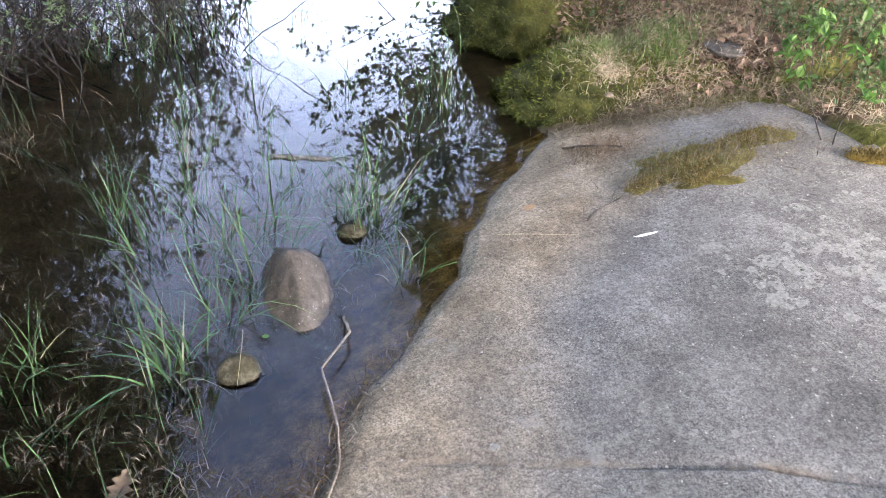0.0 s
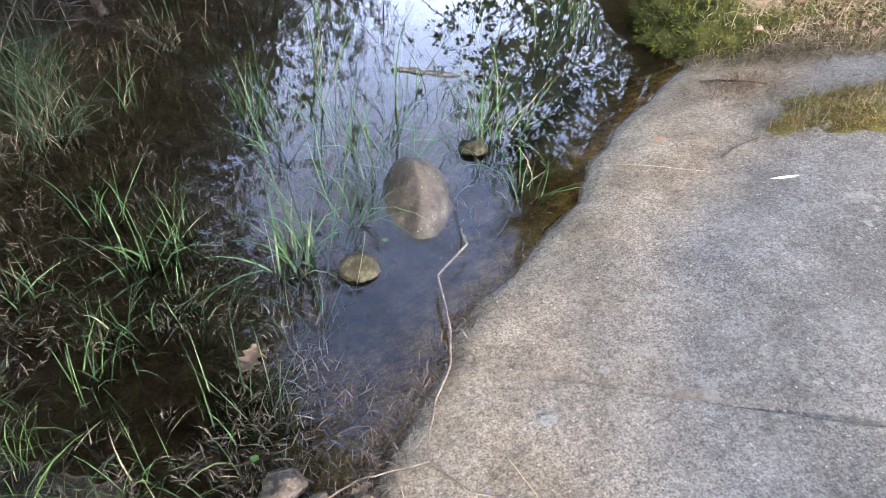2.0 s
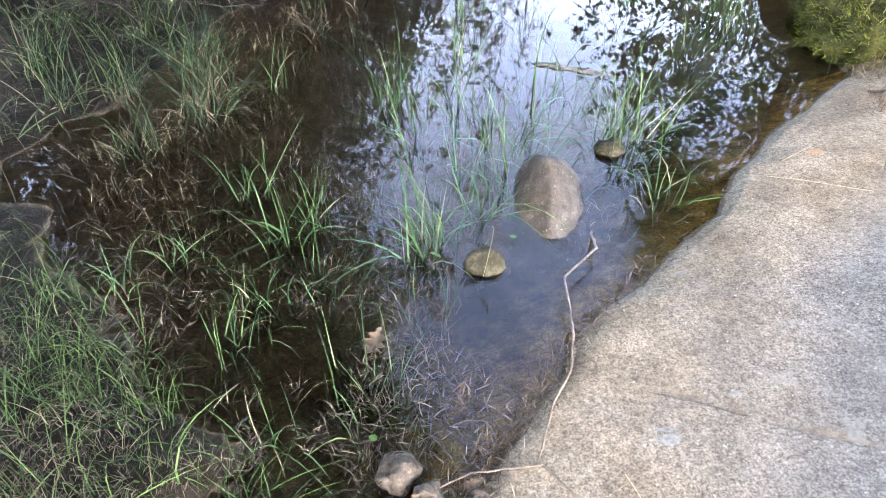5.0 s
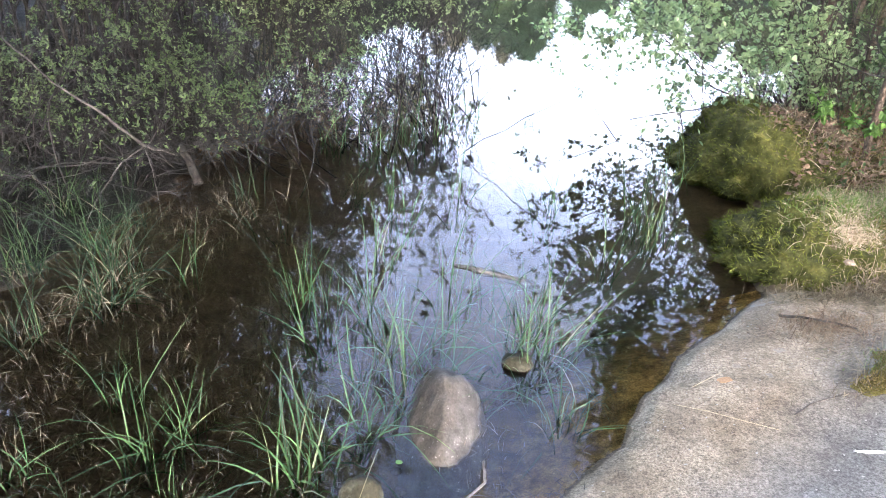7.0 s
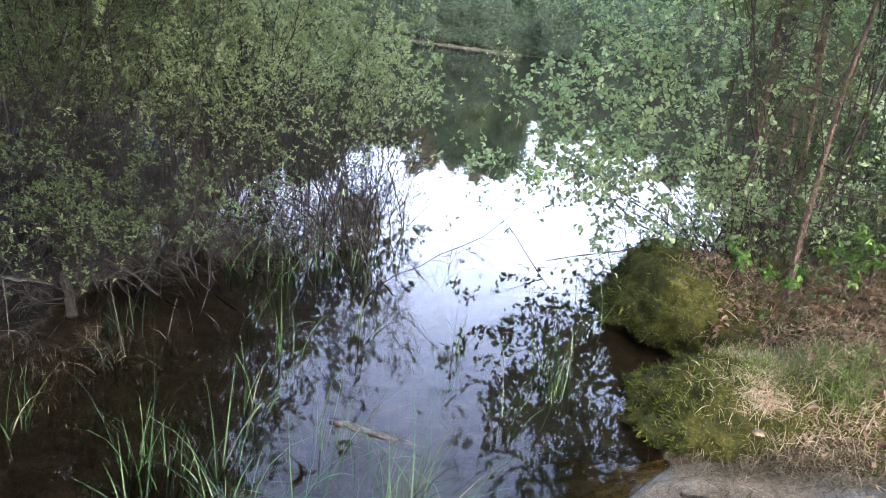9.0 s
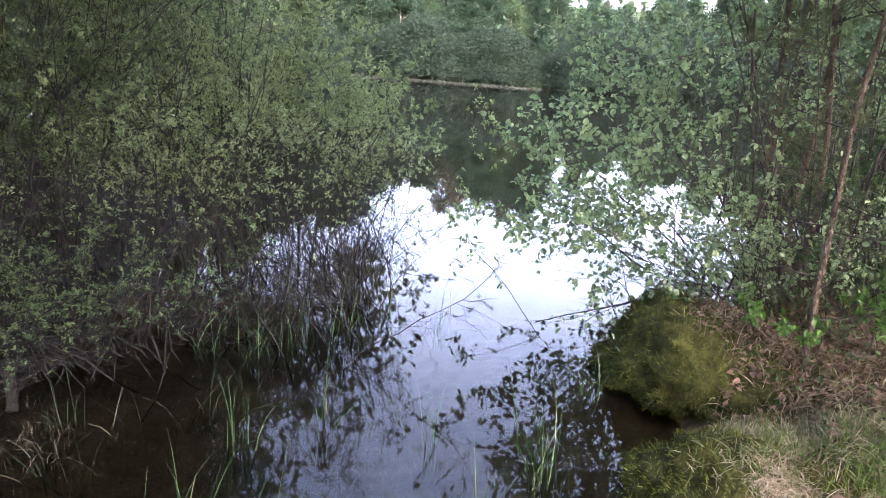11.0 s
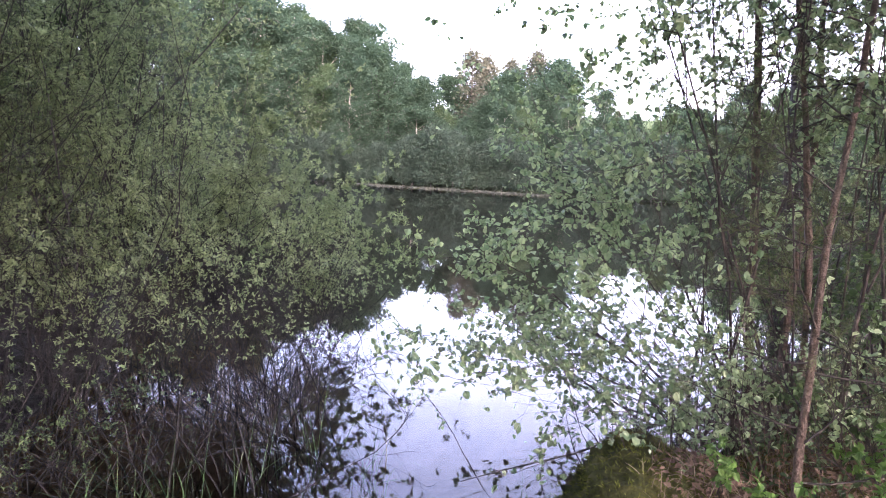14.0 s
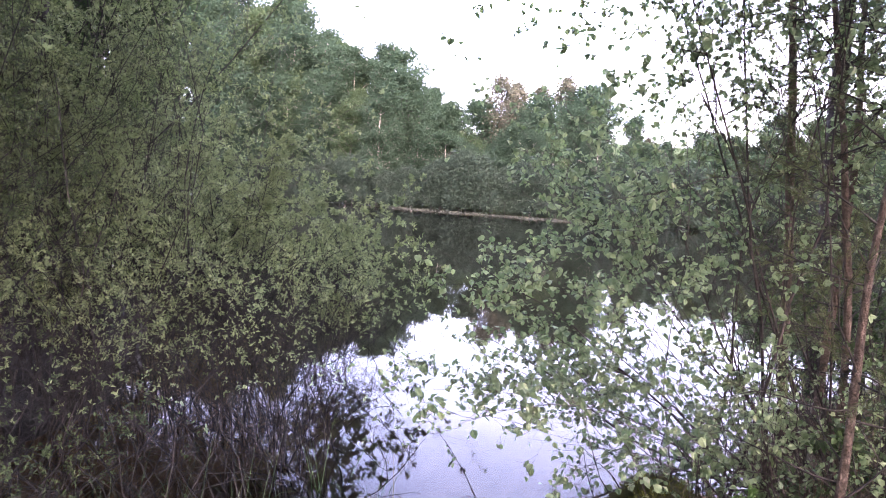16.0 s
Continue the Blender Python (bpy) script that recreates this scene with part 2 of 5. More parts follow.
M_LEAF_L = leafy("willow leaves", (0.125, 0.182, 0.1), (0.35, 0.445, 0.245), 0.5, 0.4, 0.6)
M_LEAF_R = leafy("young green leaves", (0.118, 0.205, 0.114), (0.35, 0.468, 0.272), 0.5, 0.35, 0.8)
M_LEAF_S = leafy("bright sapling leaves", (0.055, 0.13, 0.035), (0.165, 0.31, 0.085), 0.4, 0.45)
# bluish, nearly even tones: the haze of distance put into the leaf colour
M_LEAF_F = leafy("hazy far leaves", (0.042, 0.076, 0.052), (0.056, 0.094, 0.06), 0.55, 0.8, 0.05)
# darker copy of the willow leaves: shade of the low growth painted in
M_LEAF_K = leafy("shaded willow leaves", (0.04, 0.07, 0.035), (0.14, 0.205, 0.09), 0.42, 0.4, 0.6)
M_NEEDLE = leafy("pine needles", (0.07, 0.08, 0.055), (0.105, 0.108, 0.074), 0.4)
# tussock sedge, toned down in colour because the left bank is shaded
M_SEDGE = leafy("green sedge", (0.01, 0.024, 0.012), (0.045, 0.084, 0.036), 0.25)


def blade_material():
    """Blades that are objects of their own: tone by object."""
    m, nt, out = node_mat("green sedge blade")
    info = nt.nodes.new("ShaderNodeObjectInfo")
    tone = ramp(nt, info.outputs["Random"], [(0.0, (0.02, 0.046, 0.02)), (0.6, (0.062, 0.128, 0.05)), (0.92, (0.1, 0.168, 0.07)), (1.0, (0.23, 0.2, 0.13))])
    col = mixc(nt, 0.3, tone, ramp(nt, noise_tex(nt, 50, 3, 0.6), [(0.3, 0.3), (0.7, 0.8)]), "OVERLAY")
    p = principled(nt, out, col, 0.45, None, 0.45)
    t = nd(nt, "BsdfTranslucent")
    nt.links.new(col, t.inputs["Color"])
    mx = nd(nt, "MixShader", Fac=0.25)
    nt.links.new(p.outputs[0], mx.inputs[1])
    nt.links.new(t.outputs[0], mx.inputs[2])
    nt.links.new(mx.outputs[0], out.inputs["Surface"])
    return m


M_SEDGE_B = blade_material()
M_GRASS = leafy("fresh grass", (0.022, 0.05, 0.018), (0.088, 0.152, 0.052), 0.3)
M_LEAF_U = leafy("dark undergrowth leaves", (0.026, 0.052, 0.024), (0.1, 0.165, 0.07), 0.35, 0.45)
M_GRASS_B = leafy("young bank grass", (0.05, 0.1, 0.025), (0.16, 0.24, 0.07), 0.35)
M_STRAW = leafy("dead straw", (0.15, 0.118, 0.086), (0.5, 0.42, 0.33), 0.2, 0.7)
M_STRAW_B = leafy("bleached straw", (0.26, 0.215, 0.16), (0.56, 0.48, 0.38), 0.2, 0.7)
M_FALLEN = leafy("fallen leaves", (0.07, 0.045, 0.034), (0.27, 0.19, 0.145), 0.15, 0.7)
M_REED = leafy("pale far reeds", (0.026, 0.033, 0.025), (0.048, 0.055, 0.041), 0.2, 0.7)
M_DEADLEAF = leafy("brown dead leaf", (0.07, 0.052, 0.038), (0.15, 0.115, 0.085), 0.2, 0.7)


def lichen_material():
    """Grey-white crust, eaten through so that the rock shows."""
    m, nt, out = node_mat("crusty lichen")
    col = ramp(nt, noise_tex(nt, 90, 5, 0.7), [(0.3, (0.13, 0.133, 0.125)), (0.52, (0.225, 0.23, 0.222)), (0.72, (0.34, 0.345, 0.335))])
    p = principled(nt, out, col, 0.95, bump(nt, noise_tex(nt, 160, 3, 0.6), 0.4, 0.004), 0.1)
    gap = nd(nt, "BsdfTransparent")
    mx = nd(nt, "MixShader")
    nt.links.new(ramp(nt, noise_tex(nt, 34, 6, 0.7), [(0.41, 0.0), (0.45, 1.0)]), mx.inputs[0])
    nt.links.new(gap.outputs[0], mx.inputs[1])
    nt.links.new(p.outputs[0], mx.inputs[2])
    nt.links.new(mx.outputs[0], out.inputs["Surface"])
    return m


M_LICHEN = lichen_material()
M_BARK_D = mottled("dark alder bark", (0.02, 0.017, 0.016), (0.045, 0.038, 0.035), (0.1, 0.087, 0.08), 16, 120, 0.8, 0.5)
M_LEAF_B = leafy("dark bush leaves", (0.028, 0.046, 0.035), (0.042, 0.065, 0.045), 0.35, 0.8, 0.05)
M_LEAF_G = leafy("yellow-green far leaves", (0.06, 0.098, 0.054), (0.078, 0.12, 0.062), 0.55, 0.8, 0.05)
M_NEEDLE_N = leafy("young pine needles", (0.05, 0.075, 0.03), (0.13, 0.16, 0.07), 0.15)
M_STRAW_M = leafy("weathered straw", (0.07, 0.061, 0.045), (0.23, 0.2, 0.15), 0.2, 0.7)
# wet straw, darkened further in colour for the tree shade on the left shore
M_STRAW_D = leafy("wet shaded straw", (0.008, 0.007, 0.0055), (0.028, 0.023, 0.018), 0.1, 0.6)
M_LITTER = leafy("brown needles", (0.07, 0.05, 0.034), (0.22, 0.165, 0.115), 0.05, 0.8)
M_STRAW_P = mottled("dry straw stalk", (0.3, 0.24, 0.15), (0.42, 0.35, 0.23), (0.55, 0.47, 0.33), 30, 120, 0.7, 0.2)
M_MUCK = leafy("rotting scraps", (0.03, 0.026, 0.022), (0.16, 0.136, 0.11), 0.05, 0.6)
M_MOSS_S = leafy("moss shoots", (0.046, 0.06, 0.016), (0.19, 0.215, 0.052), 0.25, 0.9, 0.1)
M_MOSS_T = leafy("olive moss shoots", (0.075, 0.062, 0.026), (0.26, 0.21, 0.095), 0.25, 0.9, 0.1)
M_MOSS_Y = mottled("olive moss", (0.05, 0.045, 0.015), (0.11, 0.105, 0.03), (0.17, 0.16, 0.05), 12, 120, 0.95, 1.0, 0.02)
M_MOSS_O = mottled("orange moss", (0.1, 0.07, 0.015), (0.19, 0.13, 0.025), (0.26, 0.19, 0.05), 14, 120, 0.95, 1.0, 0.02)
M_WHITE = mottled("chalky white", (0.7, 0.7, 0.68), (0.8, 0.8, 0.78), (0.85, 0.85, 0.84), 40, 150, 0.9, 0.3)
M_MOSSROCK = mottled("mossy stone", (0.018, 0.018, 0.011), (0.042, 0.04, 0.026), (0.11, 0.104, 0.085), 26, 90, 0.85, 0.8)
M_BOULDER2 = mottled("brownish fieldstone", (0.034, 0.029, 0.024), (0.075, 0.065, 0.056), (0.15, 0.132, 0.115), 14, 110, 0.85, 0.6)
M_ORANGE = mottled("orange stain", (0.3, 0.2, 0.12), (0.38, 0.23, 0.13), (0.42, 0.28, 0.18), 20, 140, 0.9, 0.4)


# ---- mesh helpers ----
def mesh_np(name, verts, faces, smooth=False):
    """A mesh from arrays: verts (n, 3) and faces (m, 3) or (m, 4)."""
    verts = np.asarray(verts, dtype=np.float32).reshape(-1, 3)
    faces = np.asarray(faces, dtype=np.int32)
    k = faces.shape[1]
    me = bpy.data.meshes.new(name)
    me.vertices.add(len(verts))
    me.vertices.foreach_set("co", verts.ravel())
    me.loops.add(faces.size)
    me.loops.foreach_set("vertex_index", faces.ravel())
    me.polygons.add(len(faces))
    me.polygons.foreach_set("loop_start", np.arange(0, faces.size, k, dtype=np.int32))
    me.polygons.foreach_set("use_smooth", np.full(len(faces), smooth))
    me.update(calc_edges=True)
    return me


def make(name, me, material, parent=None, label=""):
    me.materials.append(material)
    ob = new(name, me)
    if parent is not None:
        ob.parent = parent
    if label:
        ob["label"] = label
    return ob


def thing(name, label, category, group="", at=(0, 0, 0)):
    ob = new(name)
    ob.empty_display_size = 0.1
    ob.location = at
    return tagged(ob, label, category, group)


def unit(v):
    return v / np.maximum(np.linalg.norm(v, axis=-1, keepdims=True), 1e-9)


def tubes(pts, rad, sides=4):
    """Tapered tubes round polylines: pts (n, k, 3), rad (n, k)."""
    n, k, _ = pts.shape
    tan = unit(np.gradient(pts, axis=1))
    ref = np.where(np.abs(tan[..., 2:3]) > 0.9, np.array([1.0, 0, 0]), np.array([0, 0, 1.0]))
    a = unit(np.cross(tan, ref))
    b = np.cross(tan, a)
    ang = np.arange(sides) * 2 * np.pi / sides
    ring = a[:, :, None] * np.cos(ang)[:, None] + b[:, :, None] * np.sin(ang)[:, None]
    v = (pts[:, :, None] + ring * rad[:, :, None, None]).reshape(-1, 3)
    i, j, s = np.meshgrid(np.arange(n), np.arange(k - 1), np.arange(sides), indexing="ij")
    s2 = (s + 1) % sides
    q = lambda jj, ss: (i * k + jj) * sides + ss
    f = np.stack([q(j, s), q(j, s2), q(j + 1, s2), q(j + 1, s)], -1).reshape(-1, 4)
    return v, f


def join(chunks):
    vs, fs, off = [], [], 0
    for v, f in chunks:
        vs.append(v)
        fs.append(f + off)
        off += len(v)
    return np.concatenate(vs), np.concatenate(fs)


def grow(rng, base, way, length, r0, k, wander=0.25, up=0.0, taper=0.25):
    """Branches that wander as they grow. up: how much they bend to the sky (or droop)."""
    n = len(base)
    pts = np.empty((n, k, 3))
    pts[:, 0] = base
    d = unit(way)
    step = (length / (k - 1))[:, None]
    for i in range(1, k):
        d = unit(d + rng.normal(0, wander, (n, 3)) + np.array([0, 0, up]))
        pts[:, i] = pts[:, i - 1] + d * step
    rad = r0[:, None] * np.linspace(1, taper, k)[None]
    return pts, rad


def spawn(rng, pts, rad, per, lo, hi, angle):
    """Places and directions for side shoots."""
    n, k, _ = pts.shape
    t = rng.uniform(lo, hi, (n, per)) * (k - 1)
    i = np.minimum(t.astype(int), k - 2)
    f = (t - i)[..., None]
    row = np.arange(n)[:, None]
    p = pts[row, i] * (1 - f) + pts[row, i + 1] * f
    tan = unit(pts[row, i + 1] - pts[row, i])
    side = unit(np.cross(tan, rng.normal(0, 1, tan.shape)))
    a = np.radians(rng.normal(angle, angle * 0.25, (n, per)))[..., None]
    way = tan * np.cos(a) + side * np.sin(a)
    r = (rad[row, i] * (1 - f[..., 0]) + rad[row, i + 1] * f[..., 0])
    return p.reshape(-1, 3), way.reshape(-1, 3), r.reshape(-1), (t / (k - 1)).reshape(-1)


def leaves(rng, pos, way, size, wide=0.6, droop=0.3, spread=0.7):
    """Folded, pointed leaves of six corners: pos (n, 3), size (n)."""
    n = len(pos)
    d = unit(unit(way) * (1 - spread) + rng.normal(0, spread, (n, 3)) + np.array([0, 0, -droop]))
    side = unit(np.cross(d, rng.normal(0, 0.5, (n, 3)) + np.array([0, 0, 1.0])))
    nor = np.cross(side, d)
    s = size[:, None]
    w = s * wide * 0.5
    lift = nor * s * rng.uniform(0.04, 0.16, (n, 1))
    v = np.stack([pos, pos + d * s * 0.3 + side * w * 0.95 + lift, pos + d * s * 0.68 + side * w * 0.8 + lift,
                  pos + d * s - nor * s * 0.08, pos + d * s * 0.68 - side * w * 0.8 + lift, pos + d * s * 0.3 - side * w * 0.95 + lift], 1).reshape(-1, 3)
    o = np.arange(n)[:, None] * 6
    f = np.concatenate([o + np.array([0, 1, 2, 3]), o + np.array([0, 3, 4, 5])], 0)
    return v, f


def blades(rng, base, way, length, width, k=5, bend=0.5):
    """Narrow grass blades that bow over: base, way (n, 3), length, width (n)."""
    n = len(base)
    d = unit(way)
    p = base.copy()
    side = unit(np.cross(d, rng.normal(0, 1, (n, 3))))
    fall = unit(np.stack([d[:, 0], d[:, 1], -0.6 * np.ones(n)], 1) + rng.normal(0, 0.3, (n, 3)))
    b = (bend * rng.uniform(0.2, 1.6, n) ** 1.5 / k)[:, None]
    v = np.empty((n, k, 2, 3))
    for i in range(k):
        w = (width * (1 - (i / (k - 1)) ** 2 * 0.92) * 0.5)[:, None]
        v[:, i, 0], v[:, i, 1] = p - side * w, p + side * w
        d = unit(d + fall * b * (1 + i * 0.6))
        p = p + d * (length / (k - 1))[:, None]
    o = (np.arange(n) * k * 2)[:, None, None]
    j = (np.arange(k - 1) * 2)[None, :, None]
    f = (o + j + np.array([0, 1, 3, 2])[None, None]).reshape(-1, 4)
    return v.reshape(-1, 3), f


def fan(rng, n, tilt):
    """Upright directions that lean out by up to about tilt."""
    a = rng.uniform(0, 2 * np.pi, n)
    t = np.abs(rng.normal(0, tilt, n))
    return np.stack([np.cos(a) * np.sin(t), np.sin(a) * np.sin(t), np.cos(t)], 1)


# ---- the lie of the land ----
def curve(points):
    xs, ys = zip(*points)
    return lambda y: np.interp(y, ys, xs)


RIGHT_SHORE = curve([(-0.9, -0.6), (-0.66, 0.2), (-0.52, 0.40), (-0.29, 0.79), (-0.07, 1.16), (0.24, 1.49), (0.40, 1.68), (0.54, 1.97), (0.77, 2.27), (1.04, 2.58),
                     (1.3, 2.85), (1.4, 3.3), (1.75, 3.7), (1.7, 4.1), (1.7, 4.6), (1.9, 5.2), (2.4, 5.65), (2.75, 6.3), (3.0, 7.2), (3.6, 8.4), (6, 11), (12, 16), (30, 34), (48, 66)])
LEFT_SHORE = curve([(-0.5, 0.0), (-0.7, 0.3), (-1.15, 0.58), (-1.6, 0.85), (-1.95, 1.2), (-2.25, 1.55), (-2.3, 1.85), (-2.25, 2.05), (-2.15, 2.5), (-2.0, 3.0),
                    (-1.95, 3.5), (-2.0, 4.0), (-2.1, 5.0), (-2.4, 6.5), (-3, 8), (-5, 11), (-12, 18), (-20, 28), (-34, 66)])
FAR_SHORE = 69.0


def smooth(a, b, x):
    t = np.clip((x - a) / (b - a), 0, 1)
    return t * t * (3 - 2 * t)


def waves(x, y, scale, seed):
    """Cheap smooth unevenness from a sum of sines."""
    r = np.random.RandomState(seed)
    z = 0
    for o in range(7):
        a = r.uniform(0, 6.28)
        f = scale * 1.55 ** o
        z = z + np.sin((x * np.cos(a) + y * np.sin(a)) * f + r.uniform(0, 6.28)) / 1.4 ** o
    return z / 3


def seam(x):
    """The line of the long seam across the outcrop."""
    return np.interp(x, [-0.3, -0.05, 0.10, 0.31, 0.57, 0.88, 1.14, 1.6, 2.4], [0.86, 0.81, 0.79, 0.71, 0.61, 0.50, 0.35, 0.15, -0.1]) + 0.01 * waves(x, 0 * x, 16, 31) + 0.007 * waves(x, 0 * x, 43, 32)


def rock_height(x, y):
    p = (x - RIGHT_SHORE(y)) * 0.78
    k = np.interp(y, [0.4, 1.2, 2.0, 2.8], [0.17, 0.22, 0.32, 0.32])
    top = 0.42 * np.tanh(k * p / 0.42) + 0.006 * waves(x, y, 3.0, 3)
    z = np.where(p > 0, top, 0.42 * p)
    z = z + 0.012 * waves(x, y, 9, 5) * smooth(0.25, 0.0, np.abs(p))
    z = z + 0.02 * smooth(0.0, 0.06, p) * smooth(0.5, 0.1, p)
    # the long seam: a narrow groove, its upper lip chipped and worn back
    s = y - seam(x)
    on = smooth(-0.02, 0.14, x)
    chip = smooth(-0.1, 0.5, waves(x * 1.0, 0 * x + 3.0, 13, 41))
    on = on * (0.2 + 0.8 * smooth(-0.5, 0.05, waves(x * 1.0, 0 * x + 1.0, 7, 43)))
    z = z - on * (0.0075 * np.exp(-(s / 0.0045) ** 2) + (0.002 + 0.007 * chip) * smooth(-0.002, 0.006, s) * smooth(0.06, 0.012, s))
    return z


def rock_mask(x, y):
    """1 on the outcrop, 0 where soil covers it."""
    back = np.interp(x, [0.9, 1.3, 1.8, 2.4, 3.0, 3.6], [3.0, 2.88, 2.72, 2.55, 2.2, 1.5]) + 0.05 * waves(x, y, 5, 9)
    east = 3.1 + 0.25 * waves(0 * x, y, 2.0, 21) * smooth(1.9, 1.5, y) - 0.35 * smooth(1.0, -1.5, y) - 0.65 * smooth(1.45, 1.95, y)
    south = -1.7 + 0.3 * waves(x, 0 * y, 2.0, 22)
    return smooth(0.1, -0.1, y - back) * smooth(0.1, -0.1, x - east) * smooth(-0.1, 0.1, y - south)


def ground_height(x, y):
    xl, xr = LEFT_SHORE(y), RIGHT_SHORE(y)
    dr, dl, df = xr - x, x - xl, FAR_SHORE - y
    wide = xr - xl
    dl = dl + 0.14 * waves(x, y, 4.5, 29) * smooth(9, 6, y)
    d = np.minimum(np.minimum(dr * 1.0, dl), df)
    depth = np.interp(d, [0, 0.3, 1.0, 3, 12], [0.0, 0.05, 0.16, 0.4, 1.5])
    shallow = smooth(-0.4, -1.2, x) * smooth(4, 2, y)
    depth = depth * (1 - 0.55 * shallow)
    bed = -depth + 0.02 * waves(x, y, 6, 11)
    b = -d
    near_r = dr < dl
    bank = np.where(near_r, 0.42 * (1 - 0.55 * smooth(5.2, 6.2, y)) * np.tanh(b / 0.5) + 0.04 * np.maximum(b - 0.5, 0), 0.05 * np.tanh(b / 0.25) + 0.06 * np.maximum(b - 1.0, 0) + 0.03 * waves(x, y, 5, 17) * smooth(0, 0.3, b))
    bank = np.where(df < 0, np.minimum(0.03 * -df + 0.22 * np.maximum(-df - 14, 0), 14.0), np.minimum(bank, 3.0))
    bank = bank + 0.03 * waves(x, y, 4, 12) * smooth(0, 0.4, b)
    z = np.where(d > 0, np.minimum(bed, 0.02), np.maximum(bank, -0.01))
    # soil lies under the outcrop
    under = rock_mask(x, y) * smooth(-0.75, -0.5, x - xr)
    rz = rock_height(x, y)
    z = np.where(under > 0.5, np.minimum(z, rz - 0.06), z)
    back = np.interp(x, [0.9, 1.3, 1.8, 2.4, 3.0, 3.6], [3.0, 2.88, 2.72, 2.55, 2.2, 1.5])
    soil = rz * smooth(-0.05, 0.55, x - xr + 2.0 * smooth(3.1, 2.8, y)) + 0.02 + 0.2 * smooth(0.0, 0.45, y - back) * smooth(0.0, 0.7, x - xr) + 0.025 * waves(x, y, 6, 19)
    near = (under <= 0.5) & (x > xr) & (y < 4.2) & (y > back - 0.3) & (x < 6)
    inner = smooth(6.0, 3.6, x)
    z = np.where(near, z + inner * (np.where(y - back < 0.45, np.minimum(soil, 0.5), np.maximum(z, np.minimum(soil, 0.5))) - z), z)
    flat = smooth(1.0, 0.55, y) * smooth(0.0, -0.2, x - xr) * (y > -0.3)
    z = np.where((x < xr) & (flat > 0), np.maximum(z, -0.3 * (1 - flat) - 0.012 + 0.02 * waves(x, y, 14, 23)), z)
    # soil laps against the outcrop
    rim = (under <= 0.5) & (x > xr - 0.2) & (y < 2.6) & (y > -4) & (x < 5)
    inner = smooth(5.0, 3.9, x) * smooth(-4.0, -2.4, y)
    z = np.where(rim, z + inner * (np.maximum(np.minimum(z, rz + 0.05), rz + 0.015 + 0.02 * waves(x, y, 6, 19)) - z), z)
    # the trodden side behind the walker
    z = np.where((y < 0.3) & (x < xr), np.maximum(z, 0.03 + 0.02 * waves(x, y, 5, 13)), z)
    return z


def grid_axis(lo, hi, step, far):
    core = np.arange(lo, hi + step / 2, step)
    out, s = [], step
    p = hi
    while p < far:
        s = min(s * 1.18, 150)
        p += s
        out.append(p)
    left, s, p = [], step, lo
    while p > -far:
        s = min(s * 1.18, 150)
        p -= s
        left.append(p)
    return np.array(left[::-1] + list(core) + out)


def grid_mesh(name, xs, ys, zf, keep=None):
    X, Y = np.meshgrid(xs, ys)
    Z = zf(X, Y)
    v = np.stack([X, Y, Z], -1).reshape(-1, 3)
    nx, ny = len(xs), len(ys)
    i, j = np.meshgrid(np.arange(nx - 1), np.arange(ny - 1))
    a = j * nx + i
    f = np.stack([a, a + 1, a + nx + 1, a + nx], -1).reshape(-1, 4)
    if keep is not None:
        ok = keep(X, Y).ravel()
        f = f[ok[f].all(1)]
    return mesh_np(name, v, f, True)


